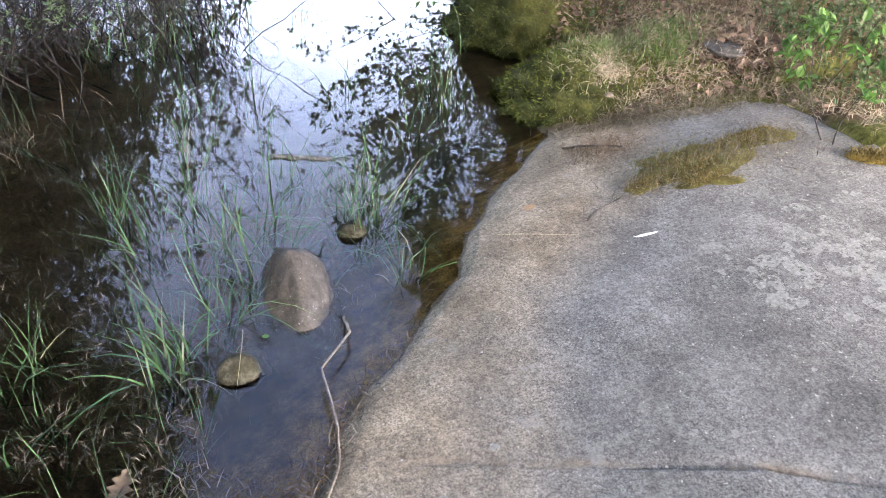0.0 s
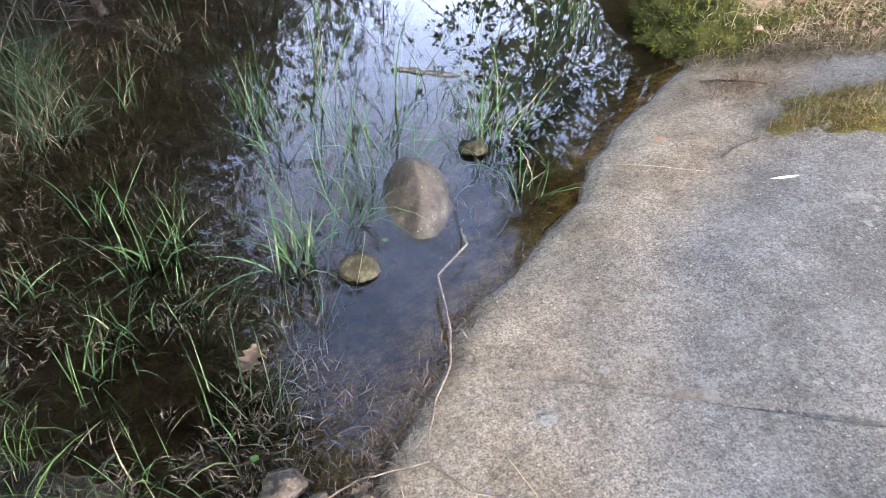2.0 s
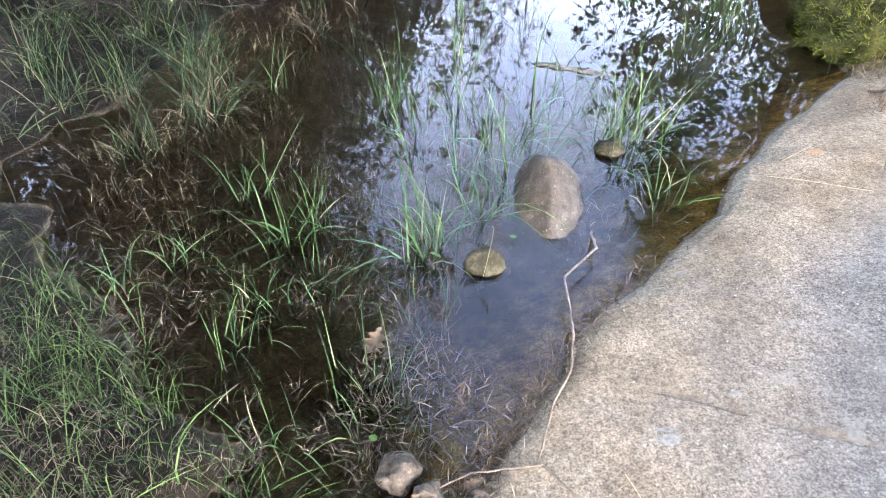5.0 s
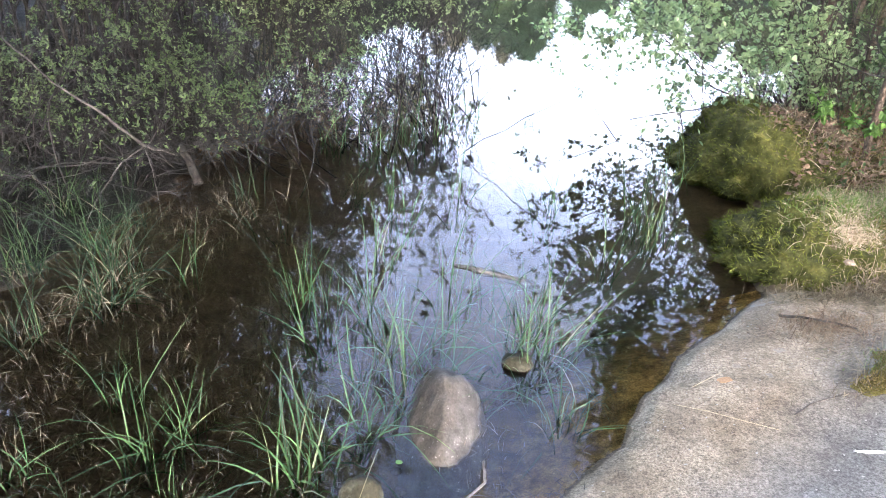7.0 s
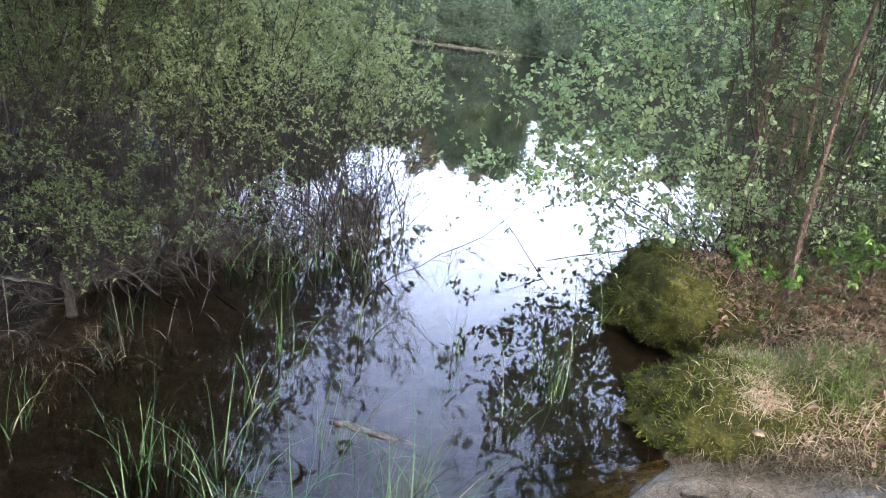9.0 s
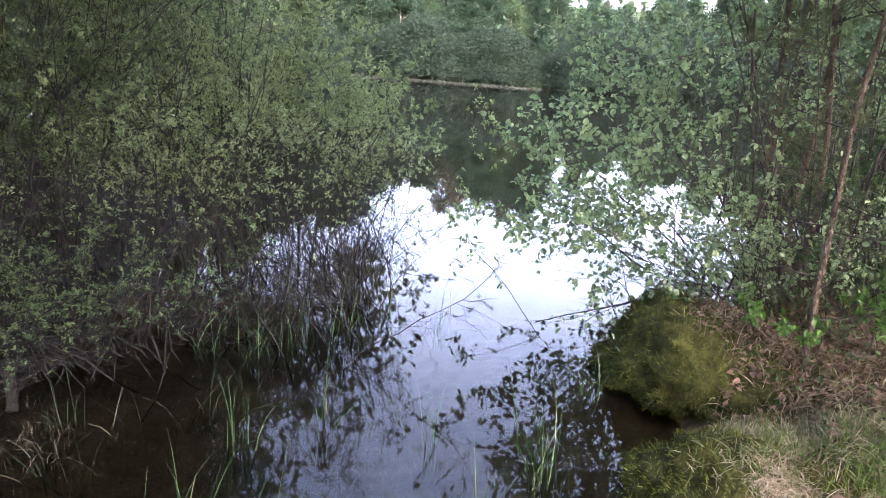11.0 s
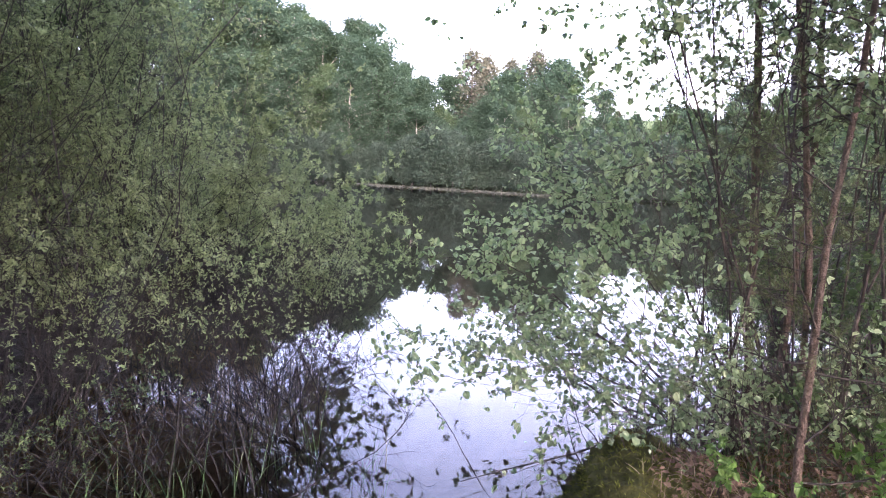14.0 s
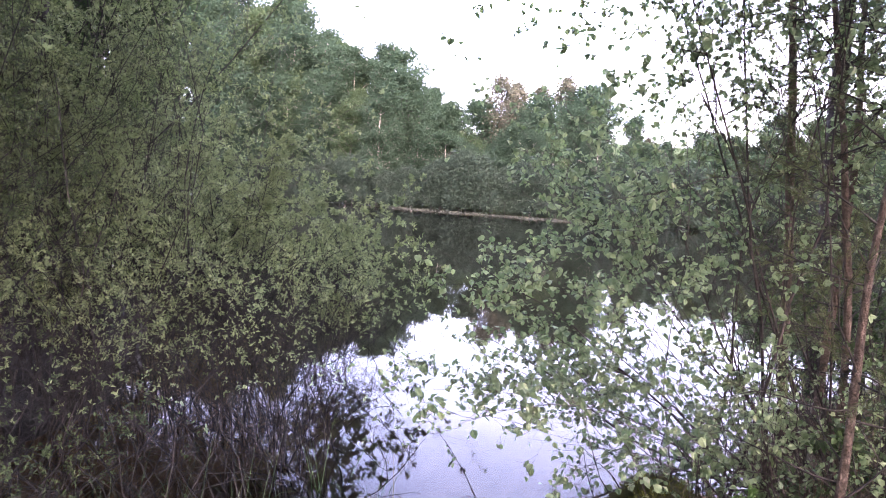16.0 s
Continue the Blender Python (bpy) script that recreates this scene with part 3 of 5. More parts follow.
def ground_material():
    """Wet mud in the pond and on its low edge, litter, thin moss and grass on the banks."""
    m, nt, out = node_mat("ground")
    geo = nt.nodes.new("ShaderNodeNewGeometry")
    sep = nt.nodes.new("ShaderNodeSeparateXYZ")
    nt.links.new(geo.outputs["Position"], sep.inputs[0])
    mud = ramp(nt, noise_tex(nt, 9, 8, 0.7), [(0.3, (0.05, 0.041, 0.03)), (0.55, (0.125, 0.1, 0.074)), (0.78, (0.24, 0.2, 0.15))])
    # mud with shade in its colour, for the left bank and deep bed
    dimmed_mud = ramp(nt, noise_tex(nt, 11, 8, 0.7), [(0.3, (0.0035, 0.003, 0.0024)), (0.55, (0.008, 0.0066, 0.005)), (0.78, (0.02, 0.0165, 0.0125))])
    soil = ramp(nt, noise_tex(nt, 14, 7, 0.7), [(0.3, (0.028, 0.02, 0.012)), (0.5, (0.072, 0.052, 0.032)), (0.72, (0.17, 0.125, 0.078))])
    moss = ramp(nt, noise_tex(nt, 30, 6, 0.7), [(0.3, (0.025, 0.03, 0.008)), (0.7, (0.11, 0.12, 0.03))])
    patch = ramp(nt, noise_tex(nt, 2.5, 5, 0.6), [(0.4, 0.0), (0.54, 1.0)])
    dry = mixc(nt, patch, soil, moss)
    level = ramp(nt, sep.outputs["Z"], [(0.03, 0.0), (0.14, 1.0)])
    # left bank: marsh ground, its colour lowered for the shade of the willows
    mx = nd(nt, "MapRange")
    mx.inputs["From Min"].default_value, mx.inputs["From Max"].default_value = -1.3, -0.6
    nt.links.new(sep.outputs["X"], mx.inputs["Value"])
    marsh = mixc(nt, ramp(nt, noise_tex(nt, 3.5, 5, 0.6), [(0.5, 0.0), (0.66, 0.5)]), dimmed_mud, mixc(nt, 0.5, moss, dimmed_mud))
    shore = ramp(nt, sep.outputs["Z"], [(0.0, 0.0), (0.004, 1.0)])
    # the bed darkens with depth, painting in the light that deep water swallows
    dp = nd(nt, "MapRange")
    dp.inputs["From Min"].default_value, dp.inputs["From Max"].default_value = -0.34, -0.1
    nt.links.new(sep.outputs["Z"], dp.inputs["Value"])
    mud = mixc(nt, dp.outputs[0], dimmed_mud, mud)
    col = mixc(nt, level, mixc(nt, shore, mud, mixc(nt, mx.outputs[0], dimmed_mud, mud)), mixc(nt, mx.outputs[0], marsh, dry))
    meadow = ramp(nt, noise_tex(nt, 1.3, 6, 0.7), [(0.3, (0.02, 0.04, 0.014)), (0.7, (0.07, 0.1, 0.035))])
    mr = nd(nt, "MapRange")
    mr.inputs["From Min"].default_value, mr.inputs["From Max"].default_value = 9.0, 20.0
    nt.links.new(sep.outputs["Y"], mr.inputs["Value"])
    col = mixc(nt, mixc(nt, 1.0, mr.outputs[0], shore, "MULTIPLY"), col, meadow)
    fine = noise_tex(nt, 70, 5, 0.7)
    col = mixc(nt, 0.6, col, ramp(nt, fine, [(0.3, 0.25), (0.7, 0.85)]), "OVERLAY")
    principled(nt, out, col, ramp(nt, sep.outputs["Z"], [(0.01, 0.45), (0.1, 0.9)]), bump(nt, fine, 0.9, 0.02), 0.15)
    return m


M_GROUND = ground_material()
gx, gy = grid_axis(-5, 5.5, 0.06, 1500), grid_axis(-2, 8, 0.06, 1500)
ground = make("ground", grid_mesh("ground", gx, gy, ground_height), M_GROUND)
tagged(ground, "dark muddy pond bed rising to mossy, littered banks", "ground", kind="structure")
water = make("water", grid_mesh("water", np.linspace(-45, 60, 60), np.linspace(-0.3, FAR_SHORE + 3, 60), lambda x, y: 0 * x), M_WATER)
tagged(water, "still dark pond water mirroring the sky", "water", kind="structure")
# rows of the outcrop run along its seam, close together there
rows_v = np.concatenate([np.arange(-3.0, 0.0, 0.05), np.arange(0.0, 0.45, 0.014), np.arange(0.45, 0.48, 0.006), np.arange(0.48, 0.53, 0.003), np.arange(0.53, 0.6, 0.007), np.arange(0.6, 2.7, 0.014), np.arange(2.7, 3.15, 0.03)])
cols_x = np.concatenate([np.arange(-1.4, -0.6, 0.03), np.arange(-0.6, 2.4, 0.012), np.arange(2.4, 3.8, 0.03)])
RX, RV = np.meshgrid(cols_x, rows_v)
RY = RV + (seam(RX) - 0.5) * np.clip(1 - np.abs(RV - 0.5) / 1.3, 0, 1)
ci, cj = np.meshgrid(np.arange(len(cols_x) - 1), np.arange(len(rows_v) - 1))
ca = cj * len(cols_x) + ci
cf = np.stack([ca, ca + 1, ca + len(cols_x) + 1, ca + len(cols_x)], -1).reshape(-1, 4)
ck = ((RX - RIGHT_SHORE(RY) > -0.8) & (rock_mask(RX, RY) > 0.02)).ravel()
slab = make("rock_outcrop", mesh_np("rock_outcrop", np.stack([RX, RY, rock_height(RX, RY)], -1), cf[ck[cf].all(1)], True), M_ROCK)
lip = (RY - seam(RX) - 0.012) / 0.016
worn = np.exp(-lip ** 2) * 0.75 * smooth(-0.25, 0.4, waves(RX, RY, 17, 44)) * smooth(-0.1, 0.2, RX)
wear = slab.data.attributes.new("worn", "FLOAT", "POINT")
wear.data.foreach_set("value", worn.ravel().astype(np.float32))
tagged(slab, "smooth grey granite outcrop sloping into the pond", "rock", kind="structure")


# ---- stones ----
def stone(name, at, size, seed, material, rough=0.12, subdiv=4, turn=0, top=0.0, lumps=0.0, square=0.0, foot=0.0):
    bm = bmesh.new()
    bmesh.ops.create_icosphere(bm, subdivisions=subdiv, radius=1.0)
    off = Vector((seed * 7.3, seed * 3.1, seed * 5.7))
    for v in bm.verts:
        c = v.co.copy()
        k = 1 + rough * noise.noise(c * 1.1 + off) * 2 + rough * 0.5 * noise.noise(c * 3 + off) + rough * 0.15 * noise.noise(c * 9 + off) + lumps * (noise.noise(c * 6 + off) + noise.noise(c * 14 + off) * 0.7)
        c = c * k
        f = (1 - top * max(c.z, 0)) * max(1 - foot * max(0.2 - c.z, 0), 0.3)
        if square:
            h = max(math.hypot(c.x, c.y), 1e-6)
            q = h / max(abs(c.x), abs(c.y), 1e-6)
            c.x, c.y = c.x * q ** square * 0.93, c.y * q ** square * 0.93
        v.co = Vector((c.x * f * size[0], c.y * f * size[1], c.z * size[2]))
    me = bpy.data.meshes.new(name)
    bm.to_mesh(me)
    bm.free()
    for p in me.polygons:
        p.use_smooth = True
    ob = make(name, me, material)
    ob.location = at
    ob.rotation_euler = (0, 0, radians(turn))
    return ob


def boulder(at, size, material, planes, seed, lean):
    """A worn, faceted block: a ball cut back by soft planes, leaning as it rises."""
    bm = bmesh.new()
    bmesh.ops.create_icosphere(bm, subdivisions=5, radius=1.0)
    off = Vector((seed * 7.3, seed * 3.1, seed * 5.7))
    for v in bm.verts:
        d = v.co.normalized()
        cuts = [1.04] + [k / max(d.dot(Vector(n).normalized()), 0.05) for n, k in planes]
        r = sum(q ** -11 for q in cuts) ** (-1 / 11)
        r *= 1.02 + 0.075 * noise.noise(d * 2.2 + off) + 0.036 * noise.noise(d * 6 + off) + 0.012 * noise.noise(d * 17 + off)
        c = d * r
        v.co = Vector(((c.x + lean[0] * max(c.z, 0)) * size[0], (c.y + lean[1] * max(c.z, 0)) * size[1], c.z * size[2]))
    me = bpy.data.meshes.new("boulder")
    bm.to_mesh(me)
    bm.free()
    for p in me.polygons:
        p.use_smooth = True
    ob = make("boulder", me, material)
    ob.location = at
    return tagged(ob, "rounded brown-grey boulder standing in shallow water", "boulder")


boulder((-0.215, 1.69, -0.05), (0.17, 0.25, 0.26), M_BLOCK,
        (((-0.55, -0.42, 0.7), 0.59), ((0.5, -0.42, 0.72), 0.6), ((0, -1, 0.1), 0.84), ((0.15, 0.5, 1), 0.86), ((-0.85, 0.05, 0.5), 0.74), ((0.85, 0.1, 0.55), 0.76), ((0, 1, 0.4), 0.9)), 11, (0.0, 0.0))
tagged(stone("stone", (-0.445, 1.335, -0.005), (0.072, 0.06, 0.06), 2, M_MOSSROCK, 0.2, lumps=0.05), "small mossy stone at the water surface", "stone")
tagged(stone("stone", (0.055, 2.09, -0.015), (0.062, 0.055, 0.07), 3, M_MOSSROCK, 0.2, lumps=0.05), "small grey stone among sedge in water", "stone")


# ---- moss mounds on the bank ----
def mound(at, size, seed, label, turn=0):
    ob = stone("mossy_mound", at, size, seed, M_MOSS, 0.19, 5, turn, lumps=0.12)
    return tagged(ob, label, "moss")


mound((1.98, 4.68, -0.06), (0.68, 0.86, 0.5), 4, "dark green moss-covered mound overhanging the water", 10)
mound((1.82, 3.3, -0.02), (0.6, 0.46, 0.36), 6, "mossy hummock with dry grass at the water edge")


# ---- shrubs and trees ----
def woody(name, label, seed, bases, ways, lengths, radii, twig, bark, leaf_mat, leaf_size, group="", up=0.04, levels=((7, 0.2, 1.0, 38, 0.5), (7, 0.15, 1.0, 42, 0.5)),
          per_twig=7, wide=0.6, wander=0.14, leaf_from=0.3, stem_k=10, droop=0.25, zmin=0.06, leaf_low=0.1, leaf_full=0.2, category="shrub", rosette=1):
    """Many-stemmed woody plant: every stem with its shoots is a part, the leaves are its crown. levels: side shoots per branch, from, to, angle, length ratio.
    Leaves thin out between the heights leaf_full and leaf_low."""
    rng = np.random.RandomState(seed)
    bases, ways = np.asarray(bases, float), np.asarray(ways, float)
    lengths, radii = np.asarray(lengths, float), np.asarray(radii, float)
    pts, rad = grow(rng, bases, ways, lengths, radii, stem_k, wander, up)
    own = np.arange(len(bases))
    layers = [(pts, rad, own, 6)]
    L = lengths
    for n, (per, lo, hi, angle, ratio) in enumerate(levels):
        b, w, r, t = spawn(rng, pts, rad, per, lo, hi, angle)
        L = np.repeat(L, per) * ratio * rng.uniform(0.5, 1.1, len(b)) * (1.15 - 0.6 * t)
        own = np.repeat(own, per)
        ok = b[:, 2] > zmin
        b, w, r, L, own = b[ok], w[ok], r[ok], L[ok], own[ok]
        pts, rad = grow(rng, b, w, L, np.maximum(r * 0.6, twig), 6 if n == 0 else 4, 0.2 if n == 0 else 0.26, up * 0.6)
        pts[:, :, 2] = np.maximum(pts[:, :, 2], 0.03)
        rad = np.maximum(rad, twig * 0.5)
        layers.append((pts, rad, own, 4 if n == 0 else 3))
    centre = bases.mean(0)
    root = thing(name, label, category, group, tuple(centre))
    for s in range(len(bases)):
        v, f = join([tubes(p[o == s], r[o == s], k) for p, r, o, k in layers if (o == s).any()])
        make("stem", mesh_np("stem", v - centre, f, True), bark, root)
    lp, lw, _, _ = spawn(rng, pts, rad, per_twig, leaf_from, 1.0, 45)
    keep = rng.uniform(0, 1, len(lp)) < smooth(leaf_low, leaf_full, lp[:, 2])
    lp, lw = np.repeat(lp[keep], rosette, 0), np.repeat(lw[keep], rosette, 0)
    if rosette > 1:
        lp = lp + rng.normal(0, 0.006, lp.shape)
    v, f = leaves(rng, lp, lw, leaf_size * rng.uniform(0.5, 1.3, len(lp)), wide, droop)
    make("crown", mesh_np("crown", v - centre, f), leaf_mat, root)
    return root


def clump(rng, n, centre, spread, tilt, lean=(0, 0, 0)):
    b = np.zeros((n, 3))
    b[:, :2] = np.asarray(centre)[:2] + rng.normal(0, 1, (n, 2)) * np.asarray(spread)
    b[:, 2] = ground_height(b[:, 0], b[:, 1]) - 0.02
    return b, fan(rng, n, tilt) + np.asarray(lean)



rng = np.random.RandomState(21)
WILLOWS = "willow thicket"


def willow(seed, n, foot, spread, heart, reach, bark, leaf, size, low, full, per=2, ros=5, tall=False, low_from=0.32):
    """A many-stemmed willow: stems rise from the foot to places spread through the crown."""
    b = np.zeros((n, 3))
    b[:, :2] = np.asarray(foot) + rng.normal(0, 1, (n, 2)) * np.asarray(spread)
    b[:, 2] = ground_height(b[:, 0], b[:, 1]) - 0.02
    q = unit(rng.normal(0, 1, (n, 3))) * rng.uniform(0.35, 1.0, (n, 1)) ** 0.5
    tip = np.asarray(heart) + q * np.asarray(reach)
    tip[:, 2] = np.maximum(tip[:, 2], 0.25)
    way = tip - b
    length = np.linalg.norm(way, axis=1)
    levels = ((13, 0.15, 1.0, 44, 0.26), (6, 0.15, 1.0, 46, 0.5)) if tall else ((10, low_from, 1.0, 58, 0.34), (5, 0.15, 1.0, 50, 0.5))
    woody("willow_shrub", "dense grey-green willow shrub with many bare lower stems", seed, b, way, length, rng.uniform(0.003, 0.0075, n) * (1.4 if tall else 1.0), 0.0017, bark, leaf, size, WILLOWS, levels=levels,
          per_twig=per, rosette=ros, wide=0.5, droop=-0.3, leaf_from=0.3, leaf_low=low, leaf_full=full, wander=0.13 if tall else 0.23, up=0.02)


# along the water, their bare stems standing in it
willow(1, 54, (-0.52, 5.4), (0.22, 0.5), (-0.85, 5.35, 1.3), (0.55, 0.65, 0.6), M_BARK_K, M_LEAF_L, 0.024, 0.5, 2.0, 3, low_from=0.15)
willow(2, 20, (-0.95, 6.4), (0.24, 0.36), (-1.35, 6.5, 1.65), (0.5, 0.6, 0.55), M_BARK_K, M_LEAF_L, 0.026, 0.9, 1.6, 4)
willow(3, 30, (-0.95, 8.6), (0.26, 0.3), (-0.95, 8.75, 1.0), (0.5, 0.45, 0.6), M_BARK_K, M_LEAF_L, 0.034, 0.3, 1.0, 4)
willow(4, 34, (-1.65, 8.3), (0.3, 0.34), (-1.6, 8.5, 1.75), (0.6, 0.5, 0.7), M_BARK_K, M_LEAF_L, 0.036, 0.95, 1.5, 6)
willow(5, 22, (-1.5, 4.9), (0.28, 0.28), (-1.65, 4.9, 1.4), (0.5, 0.42, 0.7), M_BARK_K, M_LEAF_L, 0.025, 0.4, 2.2, 3)
# taller ones behind
willow(6, 44, (-2.05, 5.9), (0.34, 0.4), (-2.1, 5.95, 2.55), (0.72, 0.65, 1.35), M_BARK_L, M_LEAF_L, 0.028, 0.25, 1.4, 2, 5, True)
willow(7, 40, (-2.2, 7.9), (0.34, 0.4), (-2.2, 8.15, 2.05), (0.75, 0.65, 1.1), M_BARK_K, M_LEAF_L, 0.036, 0.9, 1.6, 3, 6, True)
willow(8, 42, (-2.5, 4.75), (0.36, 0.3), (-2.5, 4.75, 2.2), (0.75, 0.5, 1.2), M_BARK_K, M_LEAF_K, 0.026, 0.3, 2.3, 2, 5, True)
willow(9, 40, (-3.3, 6.1), (0.45, 0.5), (-3.3, 6.1, 3.1), (0.9, 0.9, 1.8), M_BARK_L, M_LEAF_L, 0.032, 0.3, 0.8, 2, 6, True)
willow(10, 34, (-3.4, 8.2), (0.45, 0.5), (-3.3, 8.3, 3.0), (1.0, 0.8, 1.7), M_BARK_L, M_LEAF_L, 0.034, 0.3, 0.8, 2, 6, True)
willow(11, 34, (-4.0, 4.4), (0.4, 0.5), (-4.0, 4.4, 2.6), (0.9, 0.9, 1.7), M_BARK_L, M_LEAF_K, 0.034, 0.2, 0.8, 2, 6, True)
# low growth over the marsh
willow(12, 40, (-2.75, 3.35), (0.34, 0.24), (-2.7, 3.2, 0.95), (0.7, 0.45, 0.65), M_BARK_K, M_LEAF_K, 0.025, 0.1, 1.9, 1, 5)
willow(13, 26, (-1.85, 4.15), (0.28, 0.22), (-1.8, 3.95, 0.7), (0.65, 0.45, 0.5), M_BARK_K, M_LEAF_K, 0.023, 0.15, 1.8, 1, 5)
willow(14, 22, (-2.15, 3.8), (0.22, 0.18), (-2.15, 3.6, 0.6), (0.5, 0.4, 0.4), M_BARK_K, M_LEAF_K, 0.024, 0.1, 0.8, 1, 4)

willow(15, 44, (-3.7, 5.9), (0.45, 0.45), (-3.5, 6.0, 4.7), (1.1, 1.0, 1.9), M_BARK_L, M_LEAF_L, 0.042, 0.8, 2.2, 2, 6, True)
willow(16, 36, (-3.9, 7.4), (0.5, 0.5), (-3.9, 7.5, 4.6), (1.1, 1.0, 1.9), M_BARK_L, M_LEAF_L, 0.042, 0.8, 2.2, 2, 6, True)
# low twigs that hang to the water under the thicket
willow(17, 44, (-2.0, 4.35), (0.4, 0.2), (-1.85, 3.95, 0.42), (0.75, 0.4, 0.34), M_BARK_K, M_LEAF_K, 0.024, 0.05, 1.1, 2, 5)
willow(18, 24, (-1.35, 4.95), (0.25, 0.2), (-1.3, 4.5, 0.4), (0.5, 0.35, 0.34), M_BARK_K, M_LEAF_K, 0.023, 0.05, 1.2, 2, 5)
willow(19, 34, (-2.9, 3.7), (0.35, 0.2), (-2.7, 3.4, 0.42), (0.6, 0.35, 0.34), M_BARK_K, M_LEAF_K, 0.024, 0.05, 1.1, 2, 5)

# the leafy tree on the bank: limbs that fan out over the water
rng = np.random.RandomState(33)
LIMB_TIPS = ((0.62, 5.5, 1.0), (0.5, 5.85, 0.7), (0.75, 5.4, 0.95), (0.95, 5.3, 0.8), (1.25, 5.3, 0.6), (1.0, 6.4, 0.4), (0.6, 6.2, 0.65), (1.45, 6.0, 0.5),
             (0.42, 5.35, 1.42), (0.52, 5.5, 1.85), (0.48, 5.8, 1.65), (0.62, 5.2, 1.15), (0.7, 5.6, 0.95), (0.58, 6.0, 1.3), (0.85, 5.1, 1.5), (1.1, 5.0, 1.1), (0.9, 5.7, 2.05), (1.3, 5.4, 1.6),
             (0.7, 5.9, 2.15), (0.85, 5.8, 2.55), (1.1, 6.0, 2.75), (1.3, 6.1, 2.65), (1.2, 5.6, 2.4), (1.0, 6.3, 2.45), (1.45, 6.2, 2.2), (1.6, 5.8, 1.9), (0.75, 5.4, 1.7), (1.05, 5.5, 1.8),
             (1.6, 6.2, 4.1), (1.9, 5.9, 4.3), (2.1, 6.3, 4.5), (2.3, 5.9, 4.4), (2.5, 5.7, 4.3), (1.3, 5.9, 3.7), (1.05, 5.7, 3.8), (1.2, 6.0, 4.4), (0.9, 6.3, 4.0), (1.5, 6.4, 5.0), (1.8, 6.0, 5.2), (1.2, 6.6, 4.8), (2.2, 6.2, 5.4), (1.5, 5.6, 4.6))
tips = np.array([p for p in LIMB_TIPS] + [p for p in LIMB_TIPS[8:26]])
tips[-18:] += rng.normal(0, 0.15, (18, 3))
base = np.array([2.7, 5.95, 0.12]) + rng.normal(0, 0.36, (len(tips), 3)) * np.array([1, 1, 0.12])
woody("alder_tree", "many-stemmed alder leaning out over the pond, fresh green leaves", 12, base, tips - base, np.linalg.norm(tips - base, axis=1) * 0.96, np.where((np.arange(len(tips)) % 4 == 0) & (np.arange(len(tips)) < 35), 0.011, 0.0038) * rng.uniform(0.7, 1.15, len(tips)), 0.0013,
      M_BARK_D, M_LEAF_R, 0.042, levels=((7, 0.3, 1.0, 34, 0.36), (6, 0.2, 1.0, 46, 0.42)), per_twig=5, wide=0.84, wander=0.11, up=0.0, category="tree", droop=0.5, zmin=0.1, leaf_low=-0.2, leaf_full=1.15)
b, w = clump(rng, 10, (3.5, 5.6), (0.4, 0.5), 0.25, (-0.1, -0.1, 0))
woody("alder_tree", "slender young alder with open leafy crown", 13, b, w, rng.uniform(2.4, 4.2, 10), rng.uniform(0.008, 0.014, 10), 0.0018, M_BARK_D, M_LEAF_R, 0.037,
      levels=((12, 0.3, 1.0, 46, 0.36), (7, 0.2, 1.0, 44, 0.5)), per_twig=9, wide=0.8, wander=0.08, category="tree", droop=0.5)

b, w = clump(rng, 8, (3.0, 5.5), (0.4, 0.3), 0.22, (-0.12, -0.05, 0))
woody("alder_tree", "slender young alder with leafy top beside the pines", 15, b, w, rng.uniform(3.2, 4.8, 8), rng.uniform(0.006, 0.01, 8), 0.0018, M_BARK_D, M_LEAF_R, 0.036,
      levels=((14, 0.45, 1.0, 50, 0.32), (7, 0.2, 1.0, 44, 0.5)), per_twig=12, wide=0.8, wander=0.08, category="tree", droop=0.5)

b, w = clump(rng, 13, (3.6, 6.5), (0.5, 0.4), 0.18, (-0.06, -0.05, 0))
woody("alder_tree", "tall slender alder with airy leafy top", 16, b, w, rng.uniform(3.4, 5.2, 13), rng.uniform(0.008, 0.013, 13), 0.0018, M_BARK_D, M_LEAF_R, 0.037,
      levels=((12, 0.4, 1.0, 48, 0.32), (7, 0.2, 1.0, 44, 0.5)), per_twig=12, wide=0.8, wander=0.08, category="tree", droop=0.5)

# dark shoots crowd the foot of the alder
rng = np.random.RandomState(37)
for seed, n, x, y, sx, sy, lo, hi, lean in ((18, 34, 2.55, 5.35, 0.4, 0.25, 0.6, 1.1, (-0.35, -0.1, 0)), (19, 30, 3.2, 5.0, 0.4, 0.3, 0.7, 1.2, (-0.2, -0.05, 0)), (20, 22, 2.15, 5.55, 0.25, 0.25, 0.5, 0.9, (-0.45, -0.1, 0))):
    b, w = clump(rng, n, (x, y), (sx, sy), 0.42, lean)
    woody("alder_shrub", "tangle of thin dark alder shoots, sparsely leaved", seed, b, w, rng.uniform(lo, hi, n), rng.uniform(0.003, 0.007, n), 0.0014, M_BARK_D, M_LEAF_R, 0.034, "alder shoots on the bank",
          levels=((6, 0.15, 1.0, 42, 0.4), (4, 0.2, 1.0, 46, 0.45)), per_twig=2, wide=0.8, wander=0.1, category="shrub", droop=0.5)


